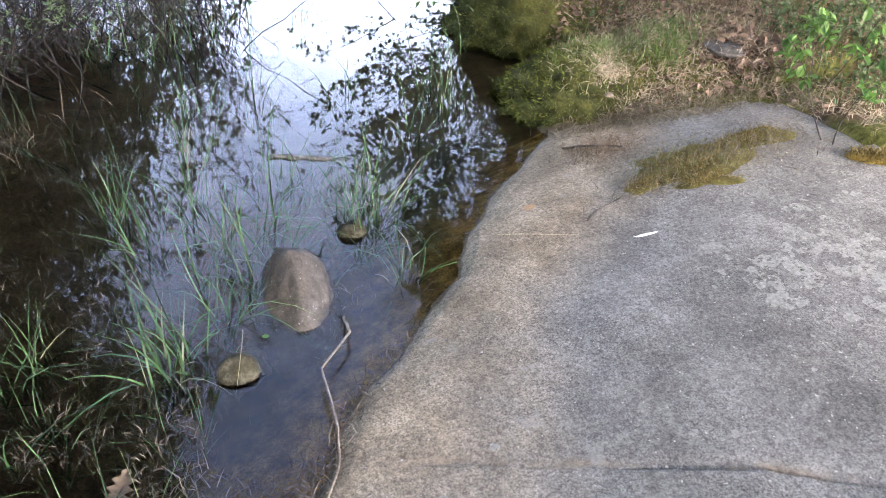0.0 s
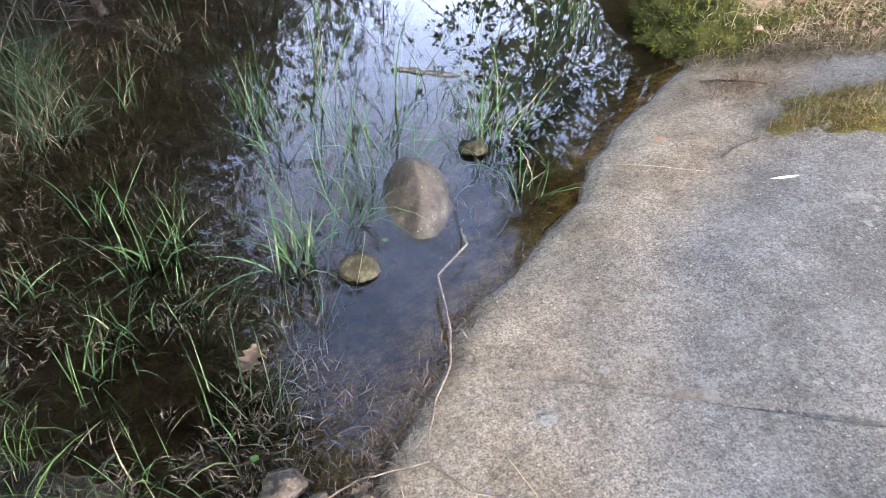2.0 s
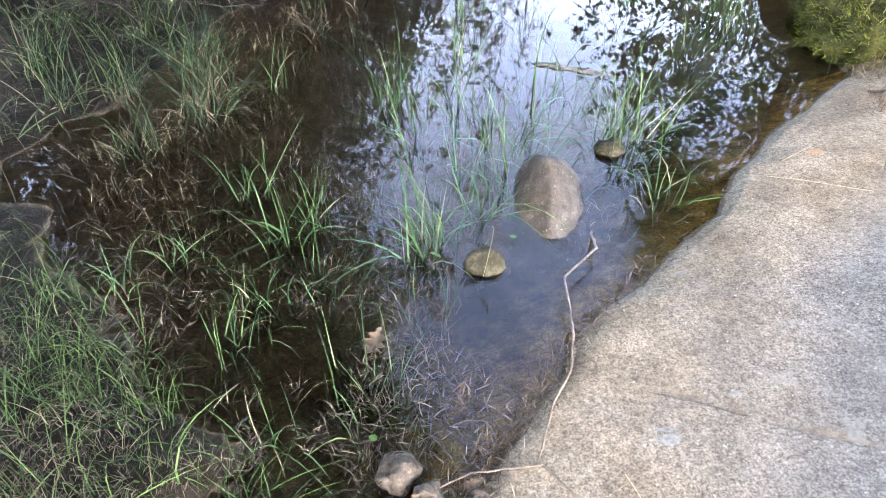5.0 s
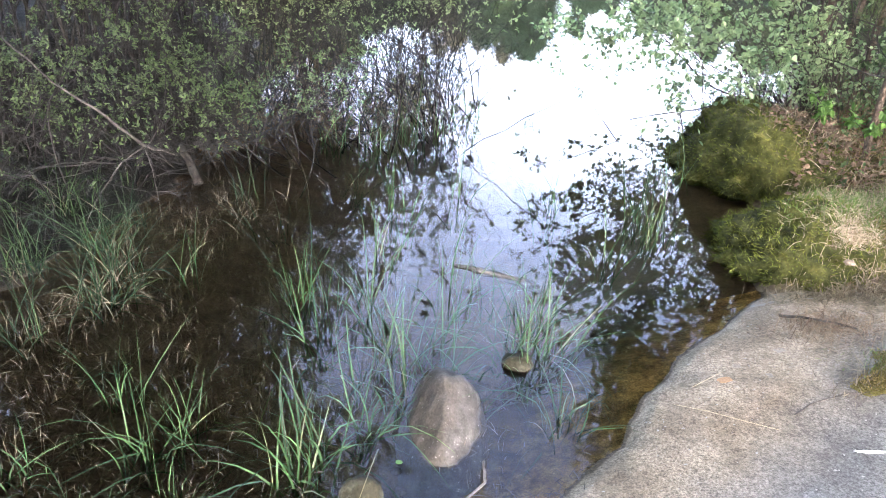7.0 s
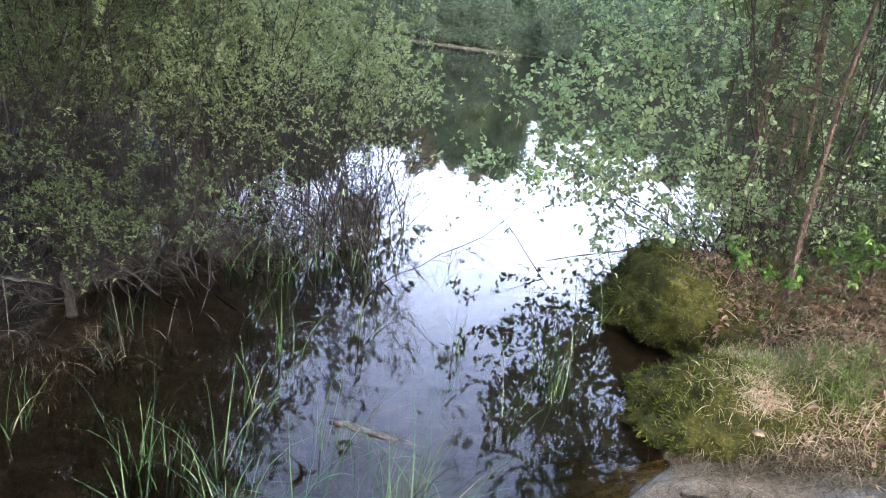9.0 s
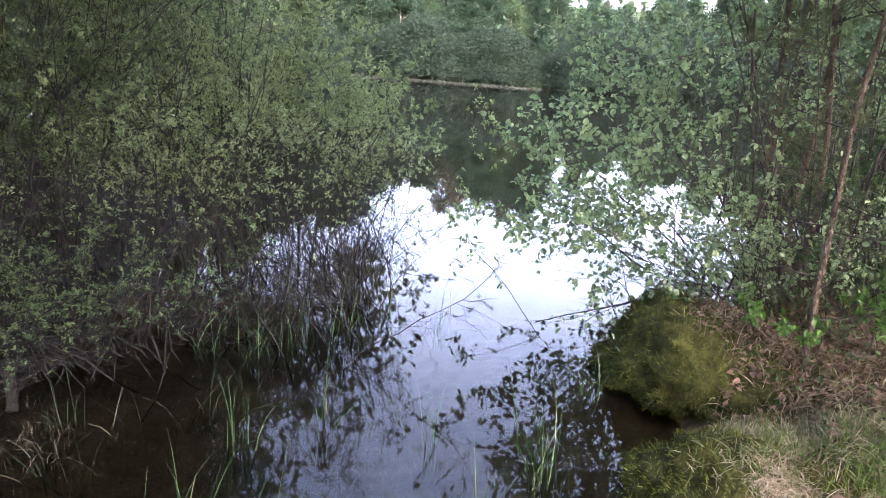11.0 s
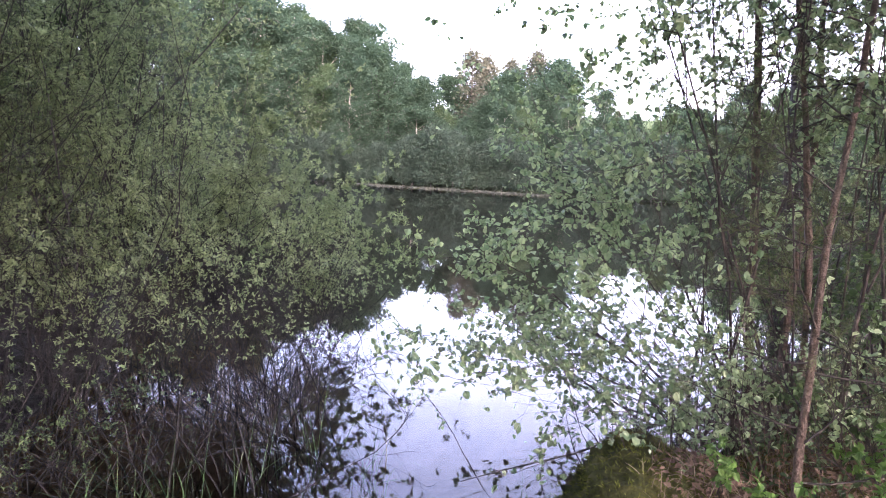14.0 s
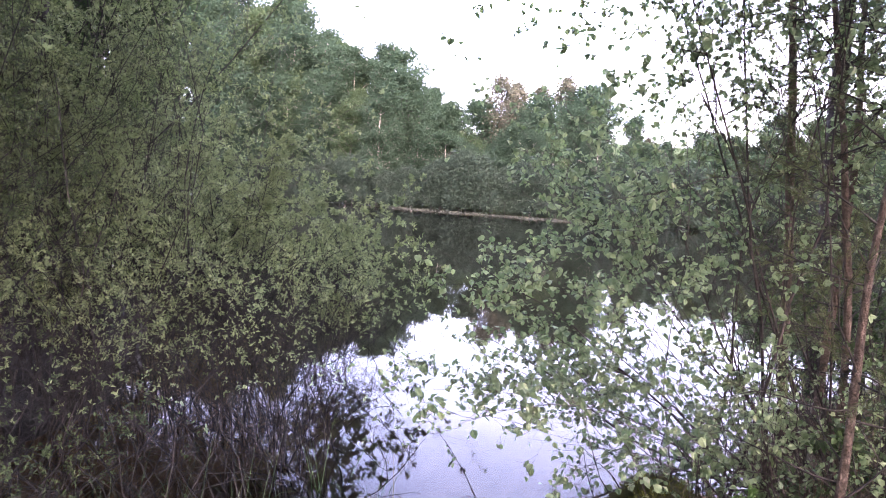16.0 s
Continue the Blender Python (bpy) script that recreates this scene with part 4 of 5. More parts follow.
woody("leafy_shoot", "thin leafy shoot reaching low over the water", 17, [(1.02, 5.1, -0.05)], [(-0.72, 0.77, 0.46)], [1.16], [0.0042], 0.0012, M_BARK_D, M_LEAF_R, 0.034,
      levels=((11, 0.45, 1.0, 55, 0.2),), per_twig=6, wide=0.7, wander=0.06, leaf_low=-0.1, leaf_full=0.0, up=0.0)


def young_pine(base, way, height, radius, seed, label):
    """A thin orange-barked pine: bare lower trunk with dead twigs, needle sprays higher up."""
    rng = np.random.RandomState(seed)
    root = thing("young_pine", label, "tree", "young pines on the bank", base)
    pts, rad = grow(rng, np.zeros((1, 3)), np.array([way]), np.array([height]), np.array([radius]), 18, 0.035, 0.0, 0.5)
    rad = rad * rng.uniform(0.92, 1.1, rad.shape)
    make("trunk", mesh_np("trunk", *tubes(pts, rad, 10), smooth=True), M_BARK_P, root, "flaky orange-brown trunk")
    bb, ww, r, t = spawn(rng, pts, rad, 44, 0.06, 1.0, 75)
    p1, r1 = grow(rng, bb, ww, rng.uniform(0.25, 0.85, len(bb)), np.full(len(bb), 0.006), 7, 0.12, 0.02)
    b2, w2, _, _ = spawn(rng, p1, r1, 6, 0.25, 1.0, 45)
    p2, r2 = grow(rng, b2, w2, rng.uniform(0.1, 0.32, len(b2)), np.full(len(b2), 0.003), 5, 0.15, 0.03)
    for s in range(len(p1)):
        make("branch", mesh_np("branch", *join([tubes(p1[s:s + 1], r1[s:s + 1], 4), tubes(p2[s * 6:s * 6 + 6], r2[s * 6:s * 6 + 6], 3)]), smooth=True), M_BARK_L, root)
    live = p2[np.repeat(t, 6) > 0.15]
    lr = np.full(live.shape[:2], 0.003)
    lp, lw, _, _ = spawn(rng, live, lr, 50, 0.3, 1.0, 40)
    v, f = blades(rng, lp, lw, rng.uniform(0.035, 0.065, len(lp)), np.full(len(lp), 0.0024), 3, 0.1)
    make("crown", mesh_np("crown", v, f), M_NEEDLE_N, root, "thin grey-green needles")
    return root


young_pine((2.33, 4.2, 0.32), (0.13, 0.44, 1), 4.2, 0.02, 71, "slim young pine with orange bark beside the path")
young_pine((2.85, 5.55, 0.34), (0.0, 0.02, 1), 4.4, 0.024, 72, "slim young pine leaning slightly on the bank")
young_pine((2.80, 6.15, 0.3), (-0.14, 0.0, 1), 4.6, 0.034, 73, "young pine with orange bark among alder stems")
young_pine((3.05, 6.35, 0.34), (-0.03, 0.0, 1), 4.6, 0.03, 74, "straight young pine among alder stems")
young_pine((3.9, 5.4, 0.4), (0.03, 0.0, 1), 4.4, 0.03, 75, "young pine with dead lower twigs")


# ---- far woods ----
def sprays(rng, pos, way, size):
    """Small leaf sprays of one bent face each, for trees a long way off."""
    n = len(pos)
    d = unit(unit(way) * 0.3 + rng.normal(0, 0.7, (n, 3)) + np.array([0, 0, -0.35]))
    side = unit(np.cross(d, rng.normal(0, 1, (n, 3))))
    s = size[:, None]
    k = rng.uniform(0.2, 0.45, (n, 1))
    v = np.stack([pos, pos + d * s * 0.5 + side * s * k, pos + d * s, pos + d * s * 0.45 - side * s * k], 1).reshape(-1, 3)
    return v, np.arange(n * 4).reshape(-1, 4)


def far_tree_kind(seed, height, crown_r, crown_from, bark, leaf_mat, count, size, pine=False):
    """Trunk with limbs and a crown of many leaf clumps, at the origin."""
    rng = np.random.RandomState(seed)
    base = np.zeros((1, 3))
    pts, rad = grow(rng, base, np.array([[0.06, 0, 1.0]]), np.array([height * 0.95]), np.array([height * 0.011]), 12, 0.05, 0.1, 0.15)
    b, w, r, t = spawn(rng, pts, rad, 60, crown_from, 0.99, 80 if pine else 58)
    shape = np.sin(np.pi * np.clip((t - crown_from) / (1 - crown_from) * 0.8 + 0.2, 0, 1)) ** 0.6
    L = crown_r * shape * rng.uniform(0.5, 1.15, len(b))
    p1, r1 = grow(rng, b, w, L, np.maximum(r * 0.35, 0.015), 6, 0.16, 0.08)
    b2, w2, r2, _ = spawn(rng, p1, r1, 8, 0.25, 1.0, 45)
    p2, r2 = grow(rng, b2, w2, np.repeat(L, 8) * 0.42 * rng.uniform(0.5, 1.2, len(b2)), np.full(len(b2), 0.01), 4, 0.25, -0.12)
    wood = join([tubes(pts, rad, 7), tubes(p1, r1, 4), tubes(p2, r2, 3)])
    per = max(1, count // len(p2))
    lp, lw, _, _ = spawn(rng, p2, r2, per, 0.15, 1.0, 50)
    lp = lp + rng.normal(0, 0.3, lp.shape)
    crown = sprays(rng, lp, lw, size * rng.uniform(0.5, 1.5, len(lp)))
    return mesh_np("trunk", *wood, smooth=True), mesh_np("crown", *crown), bark, leaf_mat


KIND_H = (15, 13, 16, 17, 5, 12)
FAR_KINDS = [far_tree_kind(41, 15, 3.4, 0.1, M_BARK_B, M_LEAF_F, 30000, 0.17), far_tree_kind(42, 13, 3.6, 0.08, M_BARK_L, M_LEAF_F, 30000, 0.17),
             far_tree_kind(43, 16, 3.0, 0.14, M_BARK_B, M_LEAF_G, 30000, 0.17), far_tree_kind(44, 17, 2.5, 0.5, M_BARK_P, M_NEEDLE, 5200, 0.3, True),
             far_tree_kind(45, 5, 2.6, 0.04, M_BARK_L, M_LEAF_B, 14000, 0.16), far_tree_kind(46, 12, 4.6, 0.36, M_BARK_D, M_LEAF_R, 64000, 0.15)]
for k in FAR_KINDS:
    k[0].materials.append(k[2])
    k[1].materials.append(k[3])
FAR_NAMES = ("birch_tree", "deciduous_tree", "birch_tree", "pine_tree", "bush", "alder_tree")
FAR_LABELS = ("tall leafy birch with pale trunk by the pond", "broad leafy deciduous tree by the pond", "slender birch with light yellow-green crown", "tall pine with reddish sparse crown",
              "low rounded leafy bush at the pond edge", "tall spreading alder arching over the bank")


def far_tree(kind, x, y, height, turn, wide=1.0):
    z = float(ground_height(np.array([x]), np.array([y]))[0])
    root = thing(FAR_NAMES[kind], FAR_LABELS[kind], "bush" if kind == 4 else "tree", "woods round the pond", (x, y, z - 0.1))
    root.rotation_euler = (0, 0, turn)
    s = height / KIND_H[kind]
    root.scale = (s * wide, s * wide, s)
    for name, me in (("trunk", FAR_KINDS[kind][0]), ("crown", FAR_KINDS[kind][1])):
        ob = new(name, me)
        ob.parent = root


rng = np.random.RandomState(55)
CREST = ((-46, 26), (-34, 25), (-22.8, 20), (-17.8, 17.6), (-11.2, 14.2), (-9.8, 11.5), (-8, 10.5), (-6, 12), (-2, 12.5), (0, 14.5), (4.2, 15.5), (8, 12), (12, 9.5), (16, 10), (25, 12.5), (36, 14), (50, 15))
for y, x0, x1, step, part_h in ((74, -34, 44, 3.3, 0.72), (78.5, -36, 46, 3.5, 0.92), (84, -40, 48, 4.2, 1.0)):
    for x in np.arange(x0, x1, step):
        xx = x + rng.uniform(-0.8, 0.8)
        h = np.interp(xx * 75 / y, *zip(*CREST)) * part_h * y / 75 * rng.uniform(0.86, 1.04)
        kind = int(rng.choice([0, 1, 2], p=[0.4, 0.35, 0.25]))
        far_tree(kind, xx, y + rng.uniform(-1, 1), h, rng.uniform(0, 6.28), rng.uniform(1.05, 1.4) * (1.0 if h > 9 else 1.4))
for x, y, h in ((-5.2, 83, 16.6), (-3.0, 86, 15.6), (-1, 88, 15.2), (3, 88, 16.4), (6, 88, 15), (13, 90, 9)):
    far_tree(3, x, y, h, rng.uniform(0, 6.28))
for x in np.arange(-34, 38, 1.9):
    far_tree(4, x + rng.uniform(-0.6, 0.6), 71.0 + rng.uniform(-0.5, 1.5), rng.uniform(3.0, 6.0), rng.uniform(0, 6.28))
# along the left shore and the right shore
for x, y, h in ((-36, 60, 20), (-38, 50, 19), (-34, 42, 17), (-29, 35, 15), (-25, 28, 13), (-20, 22, 11), (-15.5, 16.5, 8), (-30, 50, 16), (46, 62, 16), (44, 52, 15), (38, 42, 13), (33, 36, 12), (27, 29, 11), (21, 22, 9), (15, 16, 8), (12, 12, 7)):
    far_tree(int(rng.choice([0, 1, 2])), x, y, h, rng.uniform(0, 6.28))
# the wood in which the walker stands
for kind, x, y, h, wide in ((5, 4.8, -1.4, 12, 1.1), (5, -3.9, -1.9, 12, 1.1), (5, 0.6, -4.2, 13, 1.2), (5, 6.4, 2.4, 11, 1.0), (5, 6.4, 6.0, 11, 0.8), (5, -5.3, 2.2, 12, 0.5), (5, -4.4, 5.3, 12, 0.7), (5, -4.9, 8.4, 17, 0.55), (5, 4.3, 9.6, 17, 0.6), (5, -6.8, 3.6, 11, 1.0), (0, -8.5, 1.0, 12, 1.2), (0, 8.5, 6.5, 10, 1), (1, 9.5, 9.5, 9, 1), (2, 4.5, -6.5, 14, 1.2),
                            (1, -4, -6.5, 13, 1.2), (0, 10, -2, 13, 1.2), (1, -9, -4, 12, 1.2), (1, -8.5, 6, 9, 1.1), (2, -6.8, 9.2, 8, 1.1), (2, -5.6, 10.5, 8, 0.9)):
    far_tree(kind, x, y, h, rng.uniform(0, 6.28), wide)


for x, y, h in ((8.2, 11.5, 3.2), (10.5, 13.5, 3.5), (7.2, 8.2, 2.4), (8.5, 4.8, 2.6), (7.0, 2.0, 2.2)):
    far_tree(4, x, y, h, rng.uniform(0, 6.28), 0.9)
# brush between the pines
rng = np.random.RandomState(91)
for seed, n, c, h in ((31, 14, (3.6, 7.6), 1.6), (32, 14, (4.4, 6.6), 1.5), (33, 12, (3.4, 5.0), 0.9), (34, 14, (5.2, 7.8), 2.0), (35, 12, (4.5, 5.3), 1.2), (36, 12, (4.3, 4.0), 0.9), (37, 14, (4.0, 9.0), 2.0)):
    b, w = clump(rng, n, c, (0.3, 0.3), 0.35)
    woody("brush", "tangled leafy brush between young pines", seed, b, w, h * rng.uniform(0.6, 1.2, n), rng.uniform(0.004, 0.008, n), 0.0016, M_BARK_L, M_LEAF_U, 0.045, "brush on the bank",
          levels=((9, 0.1, 1.0, 44, 0.45), (5, 0.2, 1.0, 44, 0.5)), per_twig=4, wide=0.7, category="shrub", droop=0.4)


# ---- sedges, grass and straw ----
def tussock(name, label, at, n, length, tilt, width, seed, material, bend=0.6, group="sedges in the water", spread=0.035, dead=0, single=False):
    """A tuft of blades; single: every blade is a part of its own."""
    rng = np.random.RandomState(seed)
    z = float(ground_height(np.array([at[0]]), np.array([at[1]]))[0]) - 0.01
    root = thing(name, label, "grass", group, (at[0], at[1], z))
    b = np.zeros((n, 3))
    b[:, :2] = rng.normal(0, spread, (n, 2))
    v, f = blades(rng, b, fan(rng, n, tilt), (length - min(z, 0)) * rng.uniform(0.4, 1.15, n), width * rng.uniform(0.6, 1.2, n), 7, bend)
    if single:
        for i in range(n):
            make("blade", mesh_np("blade", v[i * 14:i * 14 + 14], f[:6]), material, root)
    else:
        tagged(make("foliage", mesh_np("foliage", v, f), material, root), kind="stuff")
    if dead:
        b = np.zeros((dead, 3))
        b[:, :2] = rng.normal(0, spread, (dead, 2))
        v, f = blades(rng, b, fan(rng, dead, tilt * 1.5), length * 0.7 * rng.uniform(0.4, 1.1, dead), np.full(dead, width * 0.8), 6, bend * 2.2)
        tagged(make("dead_foliage", mesh_np("dead_foliage", v, f), M_STRAW_M, root, "bleached dead blades"), kind="stuff")
    return root


SEDGE = "thin green sedge blades rising from shallow water"
SHALLOW_BEDS = ((-0.92, 2.36), (-1.09, 1.45), (-1.09, 1.55), (-1.17, 1.41), (-1.36, 1.65), (-1.48, 1.24), (-1.21, 1.11), (-1.19, 0.93), (-1.11, 1.07), (-0.95, 1.09), (-0.82, 0.72), (-0.79, 0.77), (-0.73, 0.81),
                (-0.68, 0.78), (-0.66, 1.37), (-0.63, 1.38), (-0.6, 1.5), (-0.5, 1.61), (-0.4, 1.75), (-0.35, 1.87), (-0.24, 1.96), (0.11, 2.21), (0.17, 2.26), (0.21, 1.78), (-1.72, 1.06), (-1.62, 1.12),
                (-0.79, 2.38))
OUTER_BEDS = ((-0.91, 2.41), (-0.6, 2.39), (-0.64, 2.85), (-0.65, 3.43), (-1.46, 2.49), (-0.29, 2.72), (-0.05, 2.63), (0.18, 2.41), (-0.43, 2.19), (-0.75, 2.11), (0.54, 3.02), (0.31, 3.61), (-0.2, 2.63),
              (0.21, 5.43), (0.18, 5.19), (-0.28, 3.7), (-0.55, 3.39), (0.86, 3.66), (0.8, 3.6), (-0.45, 2.05), (-0.55, 1.95), (-0.3, 2.25), (0, 2.15), (0.05, 2.1), (-1, 1.25), (-0.98, 0.62),
              (-0.62, 1.15))
rng = np.random.RandomState(8)
for i, (x, y) in enumerate(SHALLOW_BEDS + OUTER_BEDS):
    deep = y > 2.3
    tussock("sedge", SEDGE, (x, y), int(rng.uniform(8, 15)) if deep else int(rng.uniform(15, 26)), rng.uniform(0.3, 0.5) if deep else rng.uniform(0.3, 0.46) if y > 1.3 else rng.uniform(0.16, 0.28), 0.2 if deep else 0.34, 0.0072 if deep else 0.0078 if y > 1.3 and x > -0.8 else 0.0052, 100 + i, M_SEDGE_B, 0.5 if deep else 0.95, single=True)
for i, (x, y) in enumerate(((-0.75, 4.72), (-0.5, 4.85), (-0.95, 4.55), (-0.36, 5.1), (-1.2, 4.45), (-0.62, 4.6), (-0.2, 5.5), (-0.85, 4.35))):
    tussock("sedge", "pale green sedge blades at the foot of the willow", (x, y), 13, 0.5, 0.2, 0.0065, 230 + i, M_SEDGE_B, 0.45, spread=0.06, single=True)
tussock("sedge", "thick green sedge clump standing in the water", (0.13, 2.19), 90, 0.5, 0.5, 0.0082, 201, M_SEDGE_B, 1.2, spread=0.06, single=True)
tussock("sedge", "upright green sedge clump near the bank", (0.86, 3.34), 30, 0.48, 0.16, 0.005, 202, M_SEDGE_B, 0.4, spread=0.05, single=True)
tussock("sedge", "tall green sedge clump against the bank", (1.18, 4.3), 18, 0.45, 0.3, 0.005, 203, M_SEDGE_B, 0.5, spread=0.06, single=True)
for i, (x, y, n, L) in enumerate(((-1.9, 1.88, 26, 0.4), (-1.72, 2.2, 44, 0.5), (-1.78, 2.42, 48, 0.55), (-1.95, 2.6, 36, 0.55), (-2.14, 2.36, 36, 0.5), (-2.38, 2.2, 30, 0.5), (-2.62, 2.5, 30, 0.5), (-1.95, 2.9, 24, 0.45),
                                  (-2.25, 2.85, 24, 0.45), (-2.5, 1.9, 26, 0.45), (-1.5, 3.4, 14, 0.4), (-0.9, 3.75, 16, 0.45), (-2.8, 3.0, 20, 0.45), (-1.2, 3.05, 10, 0.35))):
    tussock("sedge_tussock", "green sedge tussock with bleached dead leaves on the muddy bank", (x, y), int(n * 1.3), L * 1.05, 0.42, 0.0048, 300 + i, M_SEDGE, 1.0, "tussocks on the marshy bank", 0.05, n // 2)
for i, (x, y, n, L) in enumerate(((-1.42, 3.16, 60, 0.3), (-1.22, 3.45, 40, 0.3), (-1.72, 2.28, 50, 0.28), (-1.0, 3.7, 30, 0.25))):
    tussock("dead_tussock", "hanging brown dead sedge tuft under the willow", (x, y), n, L, 0.9, 0.0045, 330 + i, M_STRAW_M, 1.8, "tussocks on the marshy bank", 0.05)
for i, (x, y, n, L) in enumerate(((-1.74, 0.88, 60, 0.3), (-1.61, 0.77, 60, 0.3), (-1.47, 0.80, 50, 0.28), (-1.24, 0.77, 30, 0.25), (-1.48, 0.66, 60, 0.28), (-1.62, 0.61, 70, 0.3), (-1.31, 0.62, 50, 0.28), (-1.89, 1.05, 50, 0.32),
                                  (-1.85, 0.7, 70, 0.32), (-2.05, 0.9, 60, 0.32), (-1.0, 0.4, 70, 0.26), (-0.92, 0.33, 60, 0.24), (-1.25, 0.42, 50, 0.28), (-1.5, 0.4, 60, 0.3), (-1.15, 0.2, 60, 0.3), (-2.2, 1.2, 50, 0.35))):
    tussock("grass_tuft", "fresh bright green grass tuft on wet mud", (x, y), int(n * 0.8), L * 0.9, 0.45, 0.0036, 400 + i, M_GRASS, 0.9, "grass tufts on the mud", 0.07, n // 4)


def scatter(name, label, rng, xy, lift, length, tilt, width, material, bend, k=5, height=ground_height, category="grass"):
    """Blades that nobody could count, over ground or moss."""
    b = np.concatenate([xy, (height(xy[:, 0], xy[:, 1]) + lift)[:, None]], 1)
    n = len(b)
    v, f = blades(rng, b, fan(rng, n, tilt), length * rng.uniform(0.4, 1.2, n), width * rng.uniform(0.6, 1.2, n), k, bend)
    return tagged(make(name, mesh_np(name, v, f), material), label, category, kind="stuff")


def bank_z(x, y):
    """The bank with its mossy hummocks."""
    z = ground_height(x, y)
    for cx, cy, sx, sy, top in ((1.98, 4.68, 0.68, 0.84, 0.46), (1.82, 3.3, 0.6, 0.48, 0.345)):
        q = 1 - ((x - cx) / sx) ** 2 - ((y - cy) / sy) ** 2
        z = np.maximum(z, np.where(q > 0, top * np.sqrt(np.maximum(q, 0)), -9))
    return z


rng = np.random.RandomState(61)


def around(rng, n, cx, cy, sx, sy):
    return np.array([cx, cy]) + rng.normal(0, 1, (n, 2)) * np.array([sx, sy])


def keep_bank(xy):
    return xy[(xy[:, 0] > RIGHT_SHORE(xy[:, 1]) + 0.05) & (rock_mask(xy[:, 0], xy[:, 1]) < 0.3)]


STRAWS = keep_bank(np.concatenate([around(rng, 1200, 2.6, 3.5, 0.3, 0.4), around(rng, 2200, 2.35, 4.05, 0.36, 0.45), around(rng, 900, 1.9, 3.5, 0.22, 0.2), around(rng, 1500, 2.5, 3.3, 0.5, 0.3), around(rng, 900, 2.75, 2.3, 0.2, 0.3), around(rng, 1500, 3.2, 4.6, 0.5, 0.6), around(rng, 1500, 2.2, 2.85, 0.3, 0.12), around(rng, 700, 1.75, 2.9, 0.2, 0.08)]))
# beyond y = 4 the grass takes a darker brown, standing in for tree shade
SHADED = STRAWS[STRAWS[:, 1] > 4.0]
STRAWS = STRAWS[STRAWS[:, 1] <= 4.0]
scatter("dead_grass", "dead grass under the trees, coloured dark for their shade", rng, SHADED, 0.0, 0.12, 1.45, 0.0034, M_LITTER, 2.6, 6, bank_z)
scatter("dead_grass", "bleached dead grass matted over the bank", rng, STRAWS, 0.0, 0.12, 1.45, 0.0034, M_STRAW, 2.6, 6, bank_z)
BRIGHT = keep_bank(np.concatenate([around(rng, 1500, 1.98, 3.42, 0.28, 0.17), around(rng, 500, 2.15, 3.55, 0.25, 0.15), around(rng, 400, 2.25, 2.85, 0.25, 0.1), around(rng, 260, 2.72, 2.05, 0.1, 0.15), around(rng, 700, 1.98, 3.6, 0.2, 0.14), around(rng, 1200, 2.6, 3.9, 0.3, 0.3), around(rng, 700, 1.75, 3.1, 0.08, 0.06), around(rng, 900, 2.9, 3.2, 0.25, 0.2)]))
scatter("dead_grass", "pale straw tufts lying on the bank", rng, BRIGHT, 0.0, 0.1, 1.4, 0.0032, M_STRAW_B, 2.6, 6, bank_z)
NAP = rng.uniform((1.2, 2.7), (3.0, 6.2), (30000, 2))
NAP = keep_bank(NAP[NAP[:, 0] < RIGHT_SHORE(NAP[:, 1]) + 1.0])
scatter("bank_moss", "olive moss shoots carpeting the bank", rng, NAP, -0.004, 0.032, 0.6, 0.005, M_MOSS_T, 0.4, 3, ground_height, "moss")
PATHWAY = np.concatenate([around(rng, 1500, 2.5, 3.1, 0.16, 0.3), around(rng, 1500, 2.85, 3.8, 0.18, 0.4), around(rng, 90, 2.2, 2.78, 0.3, 0.06), around(rng, 900, 2.9, 4.7, 0.3, 0.4), around(rng, 500, 2.1, 3.9, 0.25, 0.2), around(rng, 500, 2.2, 4.6, 0.3, 0.3)])
PATHWAY = keep_bank(PATHWAY)
pz = np.concatenate([PATHWAY, (bank_z(PATHWAY[:, 0], PATHWAY[:, 1]) + 0.012)[:, None]], 1)
flat = np.concatenate([rng.normal(0, 1, (len(pz), 2)), rng.normal(0, 0.25, (len(pz), 1))], 1)
tagged(make("leaf_litter", mesh_np("leaf_litter", *leaves(rng, pz, flat, 0.05 * rng.uniform(0.5, 1.3, len(pz)), 0.6, 0.1, 0.1)), M_FALLEN), "reddish-brown fallen leaves strewn over the bank", "litter", kind="stuff")
RIM = np.concatenate([around(rng, 1500, 2.2, 2.62, 0.3, 0.06), around(rng, 1300, 1.7, 2.74, 0.2, 0.05), around(rng, 600, 2.62, 2.45, 0.12, 0.1)])
scatter("needle_litter", "brown needles and straws along the back of the rock", rng, RIM, 0.003, 0.09, 1.45, 0.0036, M_STRAW_M, 0.9, 4, lambda x, y: np.maximum(rock_height(x, y), bank_z(x, y)), "litter")
sy = rng.uniform(0.25, 1.5, 2600)
FOOT = np.stack([RIGHT_SHORE(sy) + rng.normal(-0.01, 0.035, len(sy)), sy], 1)
FOOT = FOOT[rng.uniform(0, 1, len(FOOT)) < np.clip(1.5 - FOOT[:, 1], 0.1, 1)]
scatter("shore_litter", "dark needles and rotting scraps along the foot of the rock", rng, FOOT, 0.003, 0.05, 1.45, 0.0035, M_MUCK, 0.8, 4, lambda x, y: np.maximum(np.maximum(ground_height(x, y), rock_height(x, y)), 0.0), "litter")
scatter("dead_grass", "pale straws strewn over the mossy mound", rng, np.concatenate([around(rng, 170, 2.0, 4.4, 0.25, 0.25), around(rng, 260, 2.35, 4.5, 0.2, 0.3)]), 0.0, 0.14, 1.4, 0.0045, M_STRAW, 2.0, 5, bank_z)
